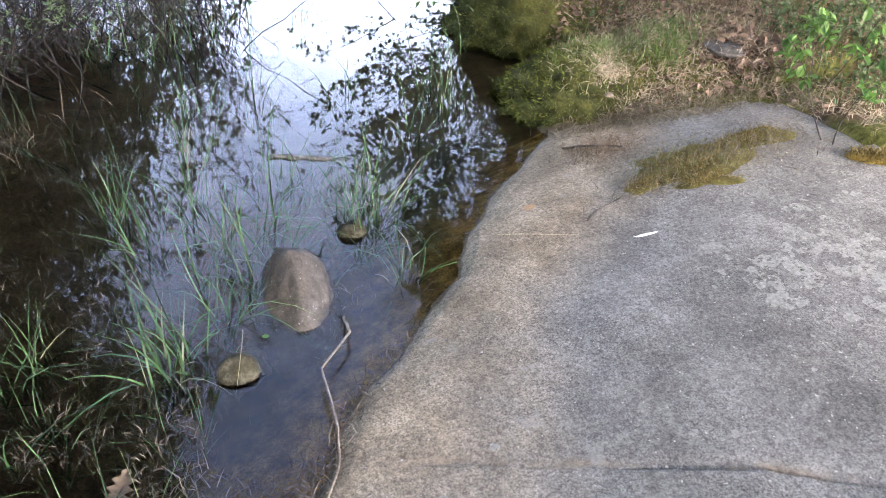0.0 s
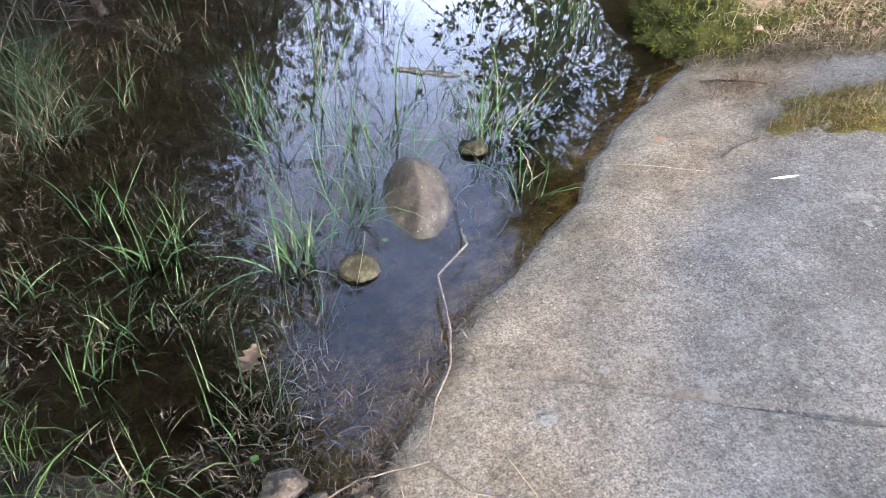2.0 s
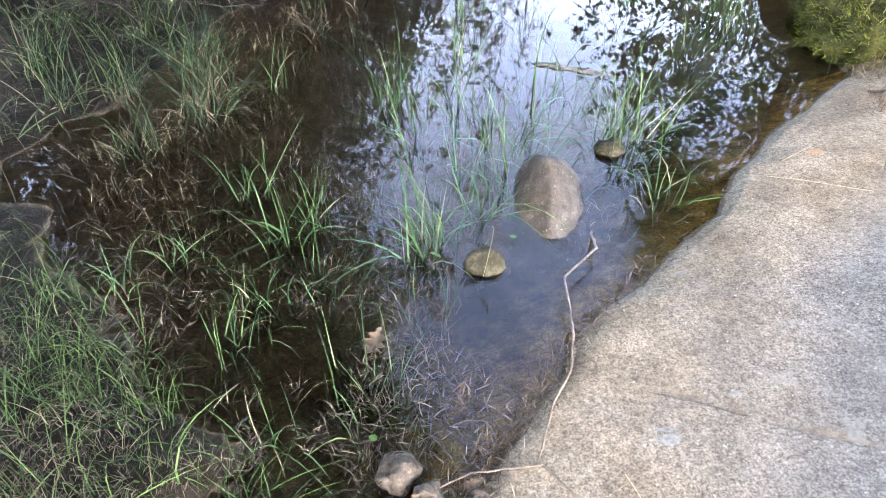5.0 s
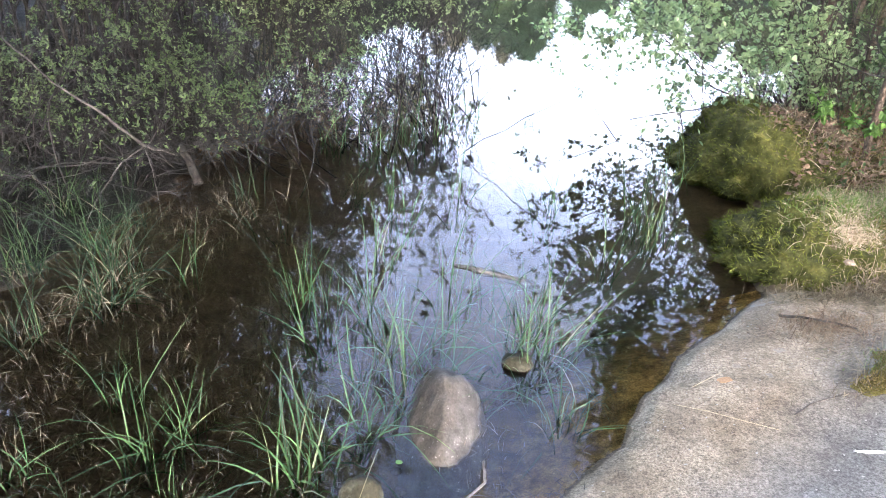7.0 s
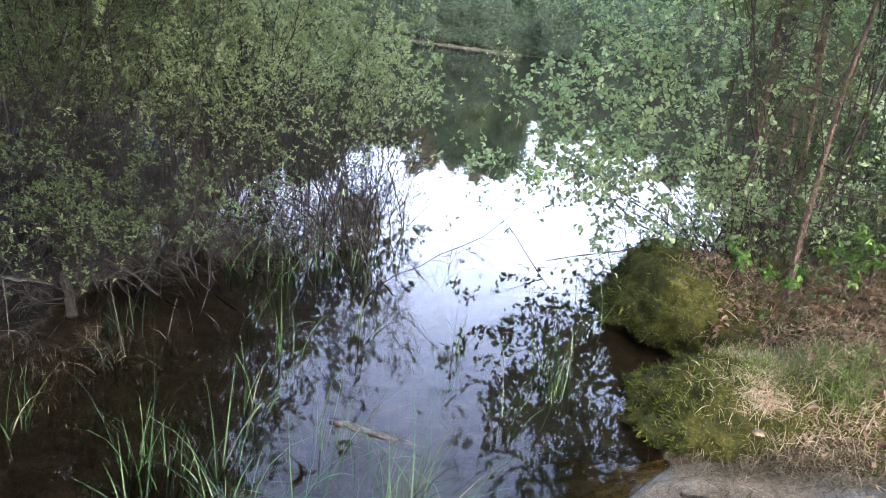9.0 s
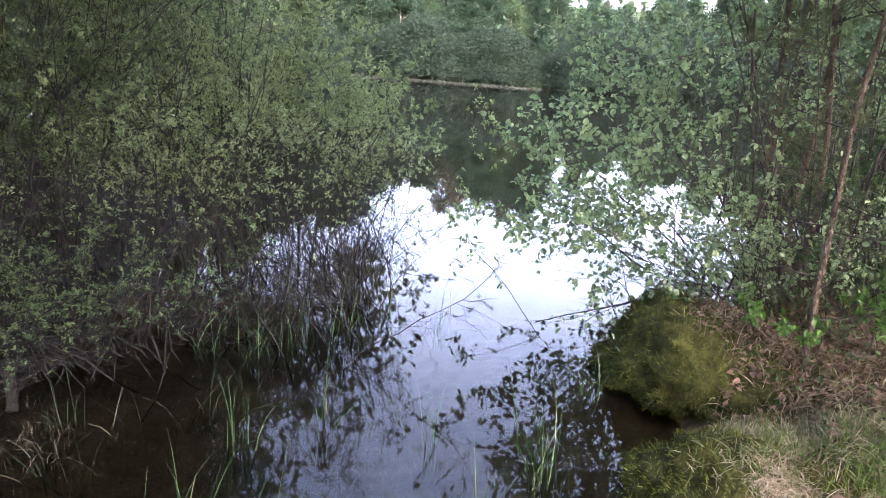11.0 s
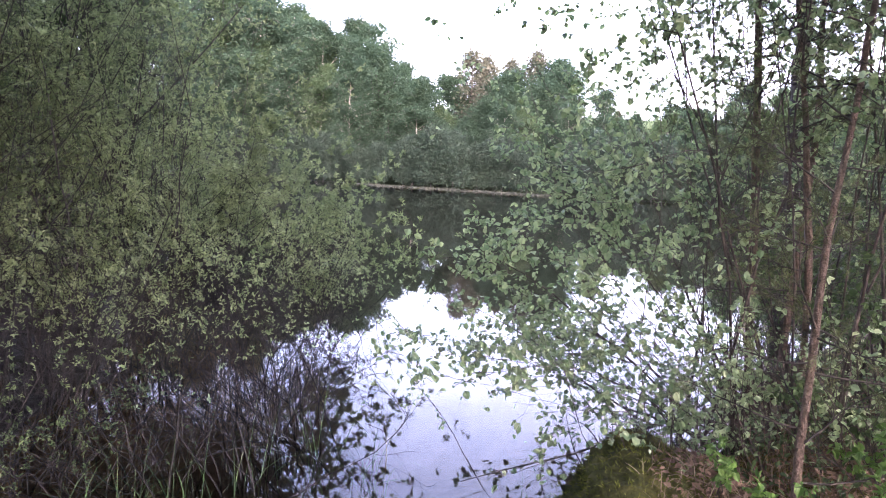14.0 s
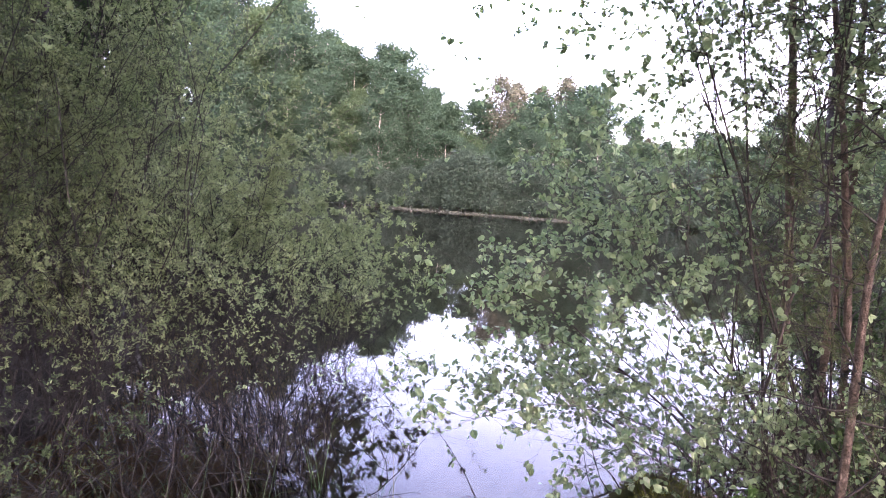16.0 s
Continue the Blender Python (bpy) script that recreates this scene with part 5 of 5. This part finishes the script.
GREENS = keep_bank(np.concatenate([around(rng, 850, 1.88, 3.34, 0.24, 0.17), around(rng, 700, 2.25, 3.45, 0.2, 0.15), around(rng, 350, 2.2, 3.15, 0.1, 0.08), around(rng, 350, 2.3, 3.9, 0.5, 0.5), around(rng, 500, 2.95, 2.6, 0.2, 0.4), around(rng, 250, 2.1, 3.02, 0.05, 0.05), around(rng, 250, 2.9, 3.95, 0.06, 0.06), around(rng, 160, 2.66, 2.62, 0.06, 0.1)]))
scatter("bank_grass", "fresh green grass growing through dead grass on the bank", rng, GREENS, 0.0, 0.1, 0.5, 0.0034, M_GRASS_B, 0.7, 5, bank_z)
LOW = rng.uniform((-3.4, -0.4), (-0.75, 3.4), (2300, 2))
LOW = LOW[(LOW[:, 0] < LEFT_SHORE(LOW[:, 1]) + 0.12) & (waves(LOW[:, 0], LOW[:, 1], 2.2, 77) > 0.1)]
scatter("marsh_grass", "sparse green grass over the marshy edge", rng, LOW, -0.01, 0.2, 0.5, 0.005, M_GRASS, 0.9)
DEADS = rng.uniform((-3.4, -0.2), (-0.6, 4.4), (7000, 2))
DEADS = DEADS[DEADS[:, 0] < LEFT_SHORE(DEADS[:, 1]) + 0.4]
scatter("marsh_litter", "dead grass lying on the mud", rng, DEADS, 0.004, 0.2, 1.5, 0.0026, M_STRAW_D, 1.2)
SUNK = rng.uniform((-2.2, 1.2), (0.4, 4.2), (5000, 2))
SUNK = np.concatenate([SUNK, rng.uniform((-2.3, 1.0), (-0.5, 3.4), (9000, 2))])
SUNK = SUNK[ground_height(SUNK[:, 0], SUNK[:, 1]) < -0.02]
SUNK = SUNK[SUNK[:, 0] < RIGHT_SHORE(SUNK[:, 1]) - 0.3]
scatter("sunken_litter", "pale dead leaves and stalks on the pond bed", rng, SUNK, 0.006, 0.11, 1.52, 0.0024, M_STRAW_M, 0.3, 4, lambda x, y: ground_height(x, y), "litter")
MUCK = rng.uniform((-1.9, 0.3), (0.3, 1.9), (26000, 2))
MUCK = MUCK[(MUCK[:, 0] < RIGHT_SHORE(MUCK[:, 1]) + 0.02) & (rng.uniform(0, 1, len(MUCK)) < np.clip(1.45 - MUCK[:, 1], 0.1, 1))]
scatter("pond_litter", "dark rotting plant scraps in the shallows", rng, MUCK[waves(MUCK[:, 0], MUCK[:, 1], 7.0, 78) > 0.0], 0.005, 0.06, 1.48, 0.0028, M_MUCK, 0.9, 4, lambda x, y: np.maximum(ground_height(x, y) + 0.004, -0.001), "litter")


def fuzz(name, ob, n, length, material, seed, label):
    """Short shoots standing on a cushion."""
    rng = np.random.RandomState(seed)
    me = ob.data
    co = np.empty(len(me.vertices) * 3, np.float32)
    no = np.empty(len(me.vertices) * 3, np.float32)
    me.vertices.foreach_get("co", co)
    me.vertex_normals.foreach_get("vector", no)
    co, no = co.reshape(-1, 3), no.reshape(-1, 3)
    pick = rng.randint(0, len(co), n)
    p = co[pick] + rng.normal(0, 0.011, (n, 3)) - no[pick] * 0.004
    v, f = blades(rng, p, no[pick] + rng.normal(0, 0.45, (n, 3)), length * rng.uniform(0.4, 1.3, n), np.full(n, 0.004), 3, 0.3)
    tagged(make(name, mesh_np(name, v, f), material, ob, label), kind="stuff")


for ob in list(scene.objects):
    if ob.name.startswith("mossy_mound"):
        fuzz("moss_nap", ob, 30000, 0.03, M_MOSS_S, 90, "short dark green moss shoots")


# ---- on the rock ----
def on_rock(name, outline_r, centre, squash, turn, seed, material, label, category, height=0.003, rings=1, parent=None, rag=0.3):
    """A ragged flat growth that follows the rock; its middle swells to the given height."""
    rng = np.random.RandomState(seed)
    n = 28
    a = np.arange(n) * 2 * np.pi / n
    r = outline_r * (1 + rag * sum(rng.normal(0, 0.5 / k) * np.sin(k * a + rng.uniform(0, 6.28)) for k in range(2, 9)))
    vs, c, s = [], math.cos(radians(turn)), math.sin(radians(turn))
    for q in range(rings + 1):
        f = 1 - q / (rings + 1)
        x, y = r * np.cos(a) * f, r * np.sin(a) * f * squash
        X, Y = centre[0] + x * c - y * s, centre[1] + x * s + y * c
        up = 0.0 if q == 0 else height * (1 - (f * 0.9) ** 2) ** 0.5 * (1 + 0.3 * rng.normal(0, 1, n) * (rings > 2))
        vs.append(np.stack([X, Y, rock_height(X, Y) + up + (0.0015 if q == 0 else 0.002)], 1))
    vs.append(np.array([[centre[0], centre[1], float(rock_height(np.array([centre[0]]), np.array([centre[1]]))[0]) + height + 0.002]]))
    V = np.concatenate(vs)
    F = [(q * n + i, q * n + (i + 1) % n, (q + 1) * n + (i + 1) % n, (q + 1) * n + i) for q in range(rings) for i in range(n)]
    last = rings * n
    tip = (rings + 1) * n
    me = bpy.data.meshes.new(name)
    me.from_pydata([tuple(p) for p in V], [], F + [(last + i, last + (i + 1) % n, tip) for i in range(n)])
    for p in me.polygons:
        p.use_smooth = True
    ob = make(name, me, material, parent, label if parent is not None else "")
    if parent is None:
        tagged(ob, label, category)
    return ob


rng = np.random.RandomState(17)
for x, y, r, q in ((0.24, 0.80, 0.014, 1), (0.78, 0.66, 0.012, 1), (0.04, 0.66, 0.032, 0.9), (1.08, 1.32, 0.011, 0.7), (1.29, 1.27, 0.018, 0.8), (1.39, 1.38, 0.012, 0.7), (2.11, 1.55, 0.03, 0.8), (1.84, 1.53, 0.04, 0.7),
                   (1.48, 1.27, 0.06, 0.6), (1.56, 1.14, 0.07, 0.6), (1.82, 1.22, 0.06, 0.8), (1.67, 0.94, 0.05, 0.7), (1.44, 1.03, 0.03, 0.7), (1.37, 1.16, 0.03, 0.8), (-0.15, 0.46, 0.012, 1)):
    on_rock("lichen", r, (x, y), q, rng.uniform(0, 180), int(rng.randint(1e6)), M_LICHEN, "pale crusty lichen", "lichen", 0.0008, 1, slab, 0.7)
for i in range(46):
    x, y = max(1.36, 1.74 + rng.normal(0, 0.26)), min(1.42, 1.12 + rng.normal(0, 0.18))
    on_rock("lichen", rng.uniform(0.012, 0.06), (x, y), rng.uniform(0.5, 1), rng.uniform(0, 180), int(rng.randint(1e6)), M_LICHEN, "pale crusty lichen", "lichen", 0.0008, 1, slab, 1.0)
for i in range(90):
    x, y = rng.uniform(1.2, 2.3), rng.uniform(0.75, 1.6)
    on_rock("lichen", rng.uniform(0.005, 0.015), (x, y), rng.uniform(0.6, 1), rng.uniform(0, 180), int(rng.randint(1e6)), M_LICHEN, "pale crusty lichen", "lichen", 0.0008, 1, slab, 1.0)
on_rock("orange_stain", 0.03, (0.85, 2.02), 0.7, 20, 5, M_ORANGE, "orange worn spot", "stain", 0.001, 1, slab)
on_rock("bird_dropping", 0.05, (1.18, 1.605), 0.18, -3, 6, M_WHITE, "white streak of bird dropping on rock", "dropping", 0.003)
for k, (x, y, r, q, turn) in enumerate(((1.7, 2.04, 0.25, 0.75, 10), (2.02, 2.12, 0.25, 0.42, 8), (1.56, 2.02, 0.16, 0.85, 30), (1.62, 1.87, 0.13, 0.5, -5), (1.36, 1.95, 0.1, 0.5, 15))):
    patch = on_rock("moss_patch", r, (x, y), q, turn, 70 + k, M_MOSS_Y, "yellow-green moss and grass cushion on the rock", "moss", 0.012, 8, None, 0.85)
    fuzz("moss_nap", patch, int(r * 16000), 0.01, M_MOSS_T, 91 + k, "olive moss shoots")
rg = np.random.RandomState(66)
scatter("rock_grass", "thin green grass growing from moss on the rock", rg, around(rg, 420, 1.62, 2.06, 0.13, 0.07), 0.008, 0.035, 0.6, 0.003, M_GRASS_B, 0.8, 4, rock_height)
scatter("needle_litter", "brown needles and straws round the moss on the rock", rg, np.concatenate([around(rg, 1700, 1.8, 2.05, 0.27, 0.1), around(rg, 160, 1.36, 1.93, 0.09, 0.05)]), 0.012, 0.06, 1.5, 0.003, M_STRAW_M, 0.4, 3, rock_height, "litter")
small_patch = on_rock("moss_patch", 0.12, (2.42, 1.76), 0.5, -30, 9, M_MOSS_O, "orange-green moss on the rock edge", "moss", 0.02, 5, None, 0.4)
fuzz("moss_nap", small_patch, 1400, 0.02, M_MOSS_T, 92, "olive moss shoots")
nl = around(np.random.RandomState(64), 900, 1.4, 2.42, 0.12, 0.08)
scatter("needle_litter", "fallen needles and straws strewn on the rock", np.random.RandomState(65), nl, 0.005, 0.055, 1.5, 0.0032, M_LITTER, 0.3, 3, rock_height, "litter")


def rod(name, label, category, pts, r0, r1, material, seed=0, sides=7, sub=4):
    """A crooked stick through the given places."""
    rng = np.random.RandomState(seed)
    P = np.asarray(pts, float)
    t = np.arange(len(P))
    tt = np.linspace(0, len(P) - 1, (len(P) - 1) * sub + 1)
    Q = np.stack([np.interp(tt, t, P[:, i]) for i in range(3)], 1) + rng.normal(0, r0 * 0.25, (len(tt), 3))
    rad = np.linspace(r0, r1, len(tt)) * rng.uniform(0.85, 1.15, len(tt))
    # rounded ends
    Q = np.concatenate([Q[:1] - (Q[1:2] - Q[:1]) * 0.02, Q, Q[-1:] + (Q[-1:] - Q[-2:-1]) * 0.02])
    rad = np.concatenate([[r0 * 0.03], rad, [r1 * 0.03]])
    v, f = tubes(Q[None], rad[None], sides)
    ob = make(name, mesh_np(name, v, f, True), material)
    return tagged(ob, label, category)


def rz(x, y, up=0.0):
    return (x, y, float(rock_height(np.array([x]), np.array([y]))[0]) + up)


rod("stick", "bleached crooked stick reaching from rock into water", "stick", [(-0.075, 1.52, 0.02), (-0.07, 1.40, 0.05), (-0.19, 1.24, 0.06), (-0.18, 1.12, 0.055), (-0.175, 1.0, 0.05), (-0.19, 0.87, 0.04),
    rz(-0.24, 0.77, 0.012), rz(-0.27, 0.66, 0.008), rz(-0.29, 0.58, 0.006)], 0.0048, 0.003, M_STICK, 1)
rod("root", "thin pale root creeping over rock", "root", [rz(-0.28, 0.57, 0.004), rz(-0.19, 0.47, 0.004), rz(-0.06, 0.43, 0.004), rz(0.05, 0.36, 0.003)], 0.003, 0.0015, M_STICK, 2, 5)
rod("root", "thin pale root creeping over rock", "root", [rz(-0.28, 0.57, 0.005), (-0.38, 0.55, 0.04), (-0.46, 0.53, 0.045), (-0.55, 0.48, 0.04)], 0.003, 0.002, M_STICK, 3, 5)
rod("root", "thin pale root creeping over rock", "root", [rz(0.05, 0.36, 0.003), rz(0.1, 0.37, 0.003), rz(0.17, 0.33, 0.003)], 0.0018, 0.001, M_STICK, 14, 5)
rod("root", "thin pale root creeping over rock", "root", [rz(-0.17, 0.47, 0.003), rz(-0.1, 0.51, 0.004), rz(-0.03, 0.56, 0.003)], 0.0015, 0.0009, M_STICK, 15, 5)
rod("straw", "dry straw lying on the rock", "straw", [rz(-0.08, 0.55, 0.003), rz(-0.03, 0.44, 0.004)], 0.0014, 0.001, M_STRAW_P, 16, 4)
rod("straw", "dry straw lying at the foot of the rock", "straw", [rz(-0.36, 0.52, 0.004), rz(-0.33, 0.4, 0.005), rz(-0.27, 0.33, 0.004)], 0.0016, 0.001, M_STRAW_P, 17, 4)
rod("twig", "dark curved twig lying on the rock by the moss", "twig", [rz(1.02, 1.8, 0.003), rz(1.1, 1.86, 0.004), rz(1.22, 1.9, 0.004), rz(1.34, 1.91, 0.004)], 0.003, 0.002, M_LOG, 18, 5)
rod("straw", "long dry straw lying across the rock", "straw", [rz(0.56, 1.92, 0.003), rz(0.72, 1.83, 0.004), rz(0.94, 1.72, 0.003)], 0.0016, 0.0012, M_STRAW_P, 4, 4)
rod("straw", "dry straw lying on the rock", "straw", [rz(0.72, 1.98, 0.003), rz(0.86, 2.08, 0.004)], 0.0014, 0.001, M_STRAW_P, 5, 4)
rod("twig", "brown dead twig lying on the rock", "twig", [rz(1.25, 2.54, 0.012), rz(1.34, 2.5, 0.014), rz(1.43, 2.45, 0.012), rz(1.5, 2.38, 0.012)], 0.0065, 0.004, M_LOG2, 6, 6)
rod("log", "grey waterlogged branch floating level with the water", "log", [(-0.25, 2.86, -0.006), (-0.1, 2.82, -0.006), (0.05, 2.785, -0.012), (0.19, 2.75, -0.024)], 0.014, 0.028, M_LOG_G, 8, 9)
rod("dead_log", "grey dead log lying on the muddy bank", "log", [(-2.03, 3.8, 0.13), (-1.93, 3.65, 0.08), (-1.82, 3.5, 0.015)], 0.024, 0.028, M_LOG2, 9, 10)
rod("dead_branch", "bare grey lichened dead branch slanting out of the thicket", "branch", [(-1.98, 3.6, 0.14), (-1.94, 3.35, 0.26), (-1.91, 3.1, 0.37), (-2.08, 3.0, 0.58), (-2.26, 2.98, 0.7), (-2.5, 3.0, 0.9)], 0.0095, 0.0045, M_LOG3, 10, 7)
rod("dead_branch", "thin grey dead side branch drooping to the mud", "branch", [(-1.91, 3.1, 0.37), (-1.98, 2.98, 0.32), (-2.06, 2.84, 0.16), (-2.1, 2.78, 0.05)], 0.0042, 0.002, M_LOG3, 11, 6)
rod("dead_branch", "thin grey dead side branch drooping to the mud", "branch", [(-1.92, 3.12, 0.36), (-1.84, 3.02, 0.28), (-1.8, 2.96, 0.14)], 0.0042, 0.002, M_LOG3, 19, 6)
rod("dead_branch", "bare pale dead branch standing up through the willow", "branch", [(-1.95, 5.8, 0.05), (-1.96, 5.6, 1.0), (-1.95, 5.35, 1.75), (-1.93, 5.25, 2.11), (-1.98, 5.3, 2.24), (-2.05, 5.33, 2.5)], 0.009, 0.003, M_LOG3, 13, 6)


def lobed_leaf(name, label, at, size, turn, material, seed, tilt=0.0):
    """A dead oak leaf: wavy lobed edge, curled up a little."""
    rng = np.random.RandomState(seed)
    n = 22
    t = np.linspace(0, 1, n)
    w = np.sin(np.pi * np.clip(t * 0.93 + 0.05, 0, 1)) ** 0.8 * 0.3 * (1 + 0.35 * np.sin(t * 6.28 * 4)) * (0.7 + 0.5 * t)
    rows = []
    for sgn in (-1, -0.5, 0, 0.5, 1):
        rows.append(np.stack([w * sgn * size, (t - 0.5) * size, 0.1 * size * (abs(sgn) ** 2) + 0.06 * size * np.cos(t * 5) + 0.01 * size * rng.normal(0, 1, n)], 1))
    V = np.concatenate(rows)
    F = [(r * n + i, r * n + i + 1, (r + 1) * n + i + 1, (r + 1) * n + i) for r in range(4) for i in range(n - 1)]
    ob = make(name, mesh_np(name, V, np.array(F), True), material)
    ob.location, ob.rotation_euler = at, (tilt, 0, radians(turn))
    return tagged(ob, label, "leaf")


lobed_leaf("oak_leaf", "brown dead oak leaf floating on dark water", (-0.765, 0.955, 0.012), 0.1, 160, M_DEADLEAF, 1)
lobed_leaf("dead_leaf", "curled brown dead leaf on mud", (-0.58, 0.43, 0.06), 0.055, 40, M_DEADLEAF, 2, 0.3)
lobed_leaf("dead_leaf", "pale brown dead leaf beside rock", (-0.45, 0.5, 0.05), 0.05, 110, M_DEADLEAF, 3, -0.2)
lobed_leaf("dead_leaf", "pale brown dead leaf on mud", (-0.61, 0.35, 0.05), 0.055, 200, M_DEADLEAF, 4, 0.2)
def floating_leaf(at, size, seed):
    """A small round leaf, slightly cupped, lying on the water."""
    rng = np.random.RandomState(seed)
    n = 14
    a = np.arange(n) * 2 * np.pi / n
    r = size * (1 + rng.normal(0, 0.05, n))
    rim = np.stack([np.cos(a) * r, np.sin(a) * r * 0.85, np.full(n, size * 0.12) + rng.normal(0, size * 0.03, n)], 1)
    mid = rim * np.array([0.5, 0.5, 0.3])
    V = np.concatenate([rim, mid])
    F = np.array([(i, (i + 1) % n, n + (i + 1) % n, n + i) for i in range(n)])
    me = bpy.data.meshes.new("floating_leaf")
    me.from_pydata([tuple(v) for v in V], [], [tuple(int(q) for q in f) for f in F] + [tuple(range(n, 2 * n))])
    ob = make("floating_leaf", me, M_LEAF_S)
    ob.location = at
    tagged(ob, "small round green leaf floating on the water", "leaf")


floating_leaf((-0.35, 1.49, 0.003), 0.012, 1)
floating_leaf((-0.72, 0.63, 0.012), 0.012, 2)
for i, (x, y, s) in enumerate(((-0.64, 0.52, 0.052), (-0.56, 0.46, 0.04), (-0.5, 0.41, 0.036), (-0.435, 0.47, 0.028), (-0.6, 0.4, 0.034), (-0.42, 0.42, 0.022))):
    tagged(stone("stone", (x, y, 0.035), (s, s * 0.8, s * 0.75), 20 + i, M_BOULDER2, 0.28, 4, i * 50, lumps=0.05), "small brownish stone lying in mud", "stone")
for i, (x, y) in enumerate(((-0.36, 1.5), (-0.33, 1.42), (-0.25, 1.38))):
    tagged(stone("pebble", (x, y, -0.05), (0.02, 0.016, 0.014), 30 + i, M_BOULDER2, 0.14, 3), "pale pebble under shallow water", "pebble")
FLAT_Z = float(ground_height(np.array([2.42]), np.array([2.93]))[0]) - 0.012
tagged(stone("pale_stone", (1.66, 2.86, 0.235), (0.026, 0.02, 0.012), 40, M_STICK, 0.3, 3), "small pale stone on the grassy bank", "stone")
tagged(stone("flat_stone", (2.42, 2.93, 0.0 + FLAT_Z), (0.14, 0.12, 0.035), 41, M_BOULDER, 0.1, 4), "flat grey stone set in the path", "stone")


rod("stick", "broken pale willow stem leaning in the water", "stick", [(-0.7, 6.15, 0.14), (-0.62, 5.92, 0.07), (-0.54, 5.7, -0.02)], 0.009, 0.007, M_LOG3, 20, 6)

# ---- saplings on the bank ----
def sapling(at, height, seed, n, leaf, label):
    rng = np.random.RandomState(seed)
    b = np.tile(np.array(at), (n, 1)) + rng.normal(0, 0.04, (n, 3)) * np.array([1, 1, 0])
    woody("sapling", label, seed, b, fan(rng, n, 0.3), height * rng.uniform(0.6, 1.1, n), np.full(n, 0.0036), 0.0013, M_BARK_D, M_LEAF_S, leaf, "saplings on the bank",
          levels=((6, 0.5, 1.0, 55, 0.34),), per_twig=7, wide=0.62, stem_k=7, leaf_from=0.3, category="sapling")


sapling((2.4, 1.98, 0.31), 0.66, 81, 2, 0.052, "young rowan sapling with bright green leaves beside the path")
sapling((2.68, 2.5, 0.36), 0.6, 82, 3, 0.052, "young bright green sapling at the path edge")
sapling((2.05, 4.5, 0.42), 0.28, 83, 3, 0.045, "small leafy sapling growing from moss")
sapling((2.35, 4.2, 0.42), 0.25, 84, 3, 0.045, "small leafy sapling growing on the bank")
sapling((2.75, 4.3, 0.45), 0.5, 85, 5, 0.05, "small leafy sapling beside a pine trunk")
sapling((3.05, 3.9, 0.45), 0.5, 86, 4, 0.05, "small bright green sapling on the bank")

# ---- pale reeds along the far shore ----
rng = np.random.RandomState(62)
REEDS = np.stack([rng.uniform(-15, 5, 2600), FAR_SHORE + rng.normal(0.1, 0.3, 2600)], 1)
scatter("far_reeds", "pale reed fringe along the far shore", rng, REEDS, -0.05, 0.27, 0.3, 0.04, M_REED, 0.4, 4, category="reeds")

# ---- low scrub under the trees ----
rng = np.random.RandomState(63)
SCRUB = np.concatenate([around(rng, 700, 3.0, 6.4, 0.35, 0.5), around(rng, 500, 2.9, 5.6, 0.5, 0.6), around(rng, 700, 3.6, 6.6, 0.9, 0.9), around(rng, 350, 3.4, 4.6, 0.6, 0.4), around(rng, 1400, 4.6, 4.6, 0.9, 1.0), around(rng, 700, 3.3, 2.9, 0.4, 0.4)])
# the trodden path stays bare
SCRUB = SCRUB[np.abs(SCRUB[:, 0] - np.interp(SCRUB[:, 1], [2.5, 2.9, 3.9, 5.0], [2.35, 2.45, 2.9, 3.1])) > 0.28]
SCRUB = SCRUB[(SCRUB[:, 0] > RIGHT_SHORE(SCRUB[:, 1]) + 0.05) & (rock_mask(SCRUB[:, 0], SCRUB[:, 1]) < 0.3)]
sz = ground_height(SCRUB[:, 0], SCRUB[:, 1])
sp = np.concatenate([SCRUB, sz[:, None]], 1)
stalks, srad = grow(rng, sp, fan(rng, len(sp), 0.4), rng.uniform(0.06, 0.3, len(sp)), np.full(len(sp), 0.0022), 4, 0.2, 0.02)
scrub = thing("scrub", "low leafy bilberry scrub covering the bank", "scrub")
tagged(make("stalk_mass", mesh_np("stalk_mass", *tubes(stalks, srad, 3)), M_BARK_R, scrub), kind="stuff")
lp, lw, _, _ = spawn(rng, stalks, srad, 5, 0.3, 1.0, 60)
tagged(make("leaf_mass", mesh_np("leaf_mass", *leaves(rng, lp, lw, 0.032 * rng.uniform(0.6, 1.4, len(lp)), 0.6, 0.2)), M_LEAF_U, scrub), kind="stuff")
LITTER = np.concatenate([around(rng, 2500, 2.9, 5.4, 0.6, 0.8), around(rng, 2500, 3.8, 6.4, 1.0, 1.2), around(rng, 1500, 3.2, 3.4, 0.6, 0.6)])
LITTER = keep_bank(LITTER)
scatter("bank_litter", "brown dead stalks and needles littering the bank", rng, LITTER, 0.0, 0.16, 1.3, 0.005, M_STRAW_M, 0.9, 4, bank_z, "litter")
for i in range(5):
    x = 0.17 + i * 0.045
    y = float(seam(np.array([x]))[0]) + rng.uniform(-0.012, 0.012)
    rod("straw", "short dry straw caught in the seam of the rock", "straw", [rz(x, y, 0.003), rz(x + rng.uniform(0.02, 0.06), y + rng.uniform(-0.02, 0.015), 0.004)], 0.0012, 0.0009, M_STICK, 50 + i, 4)
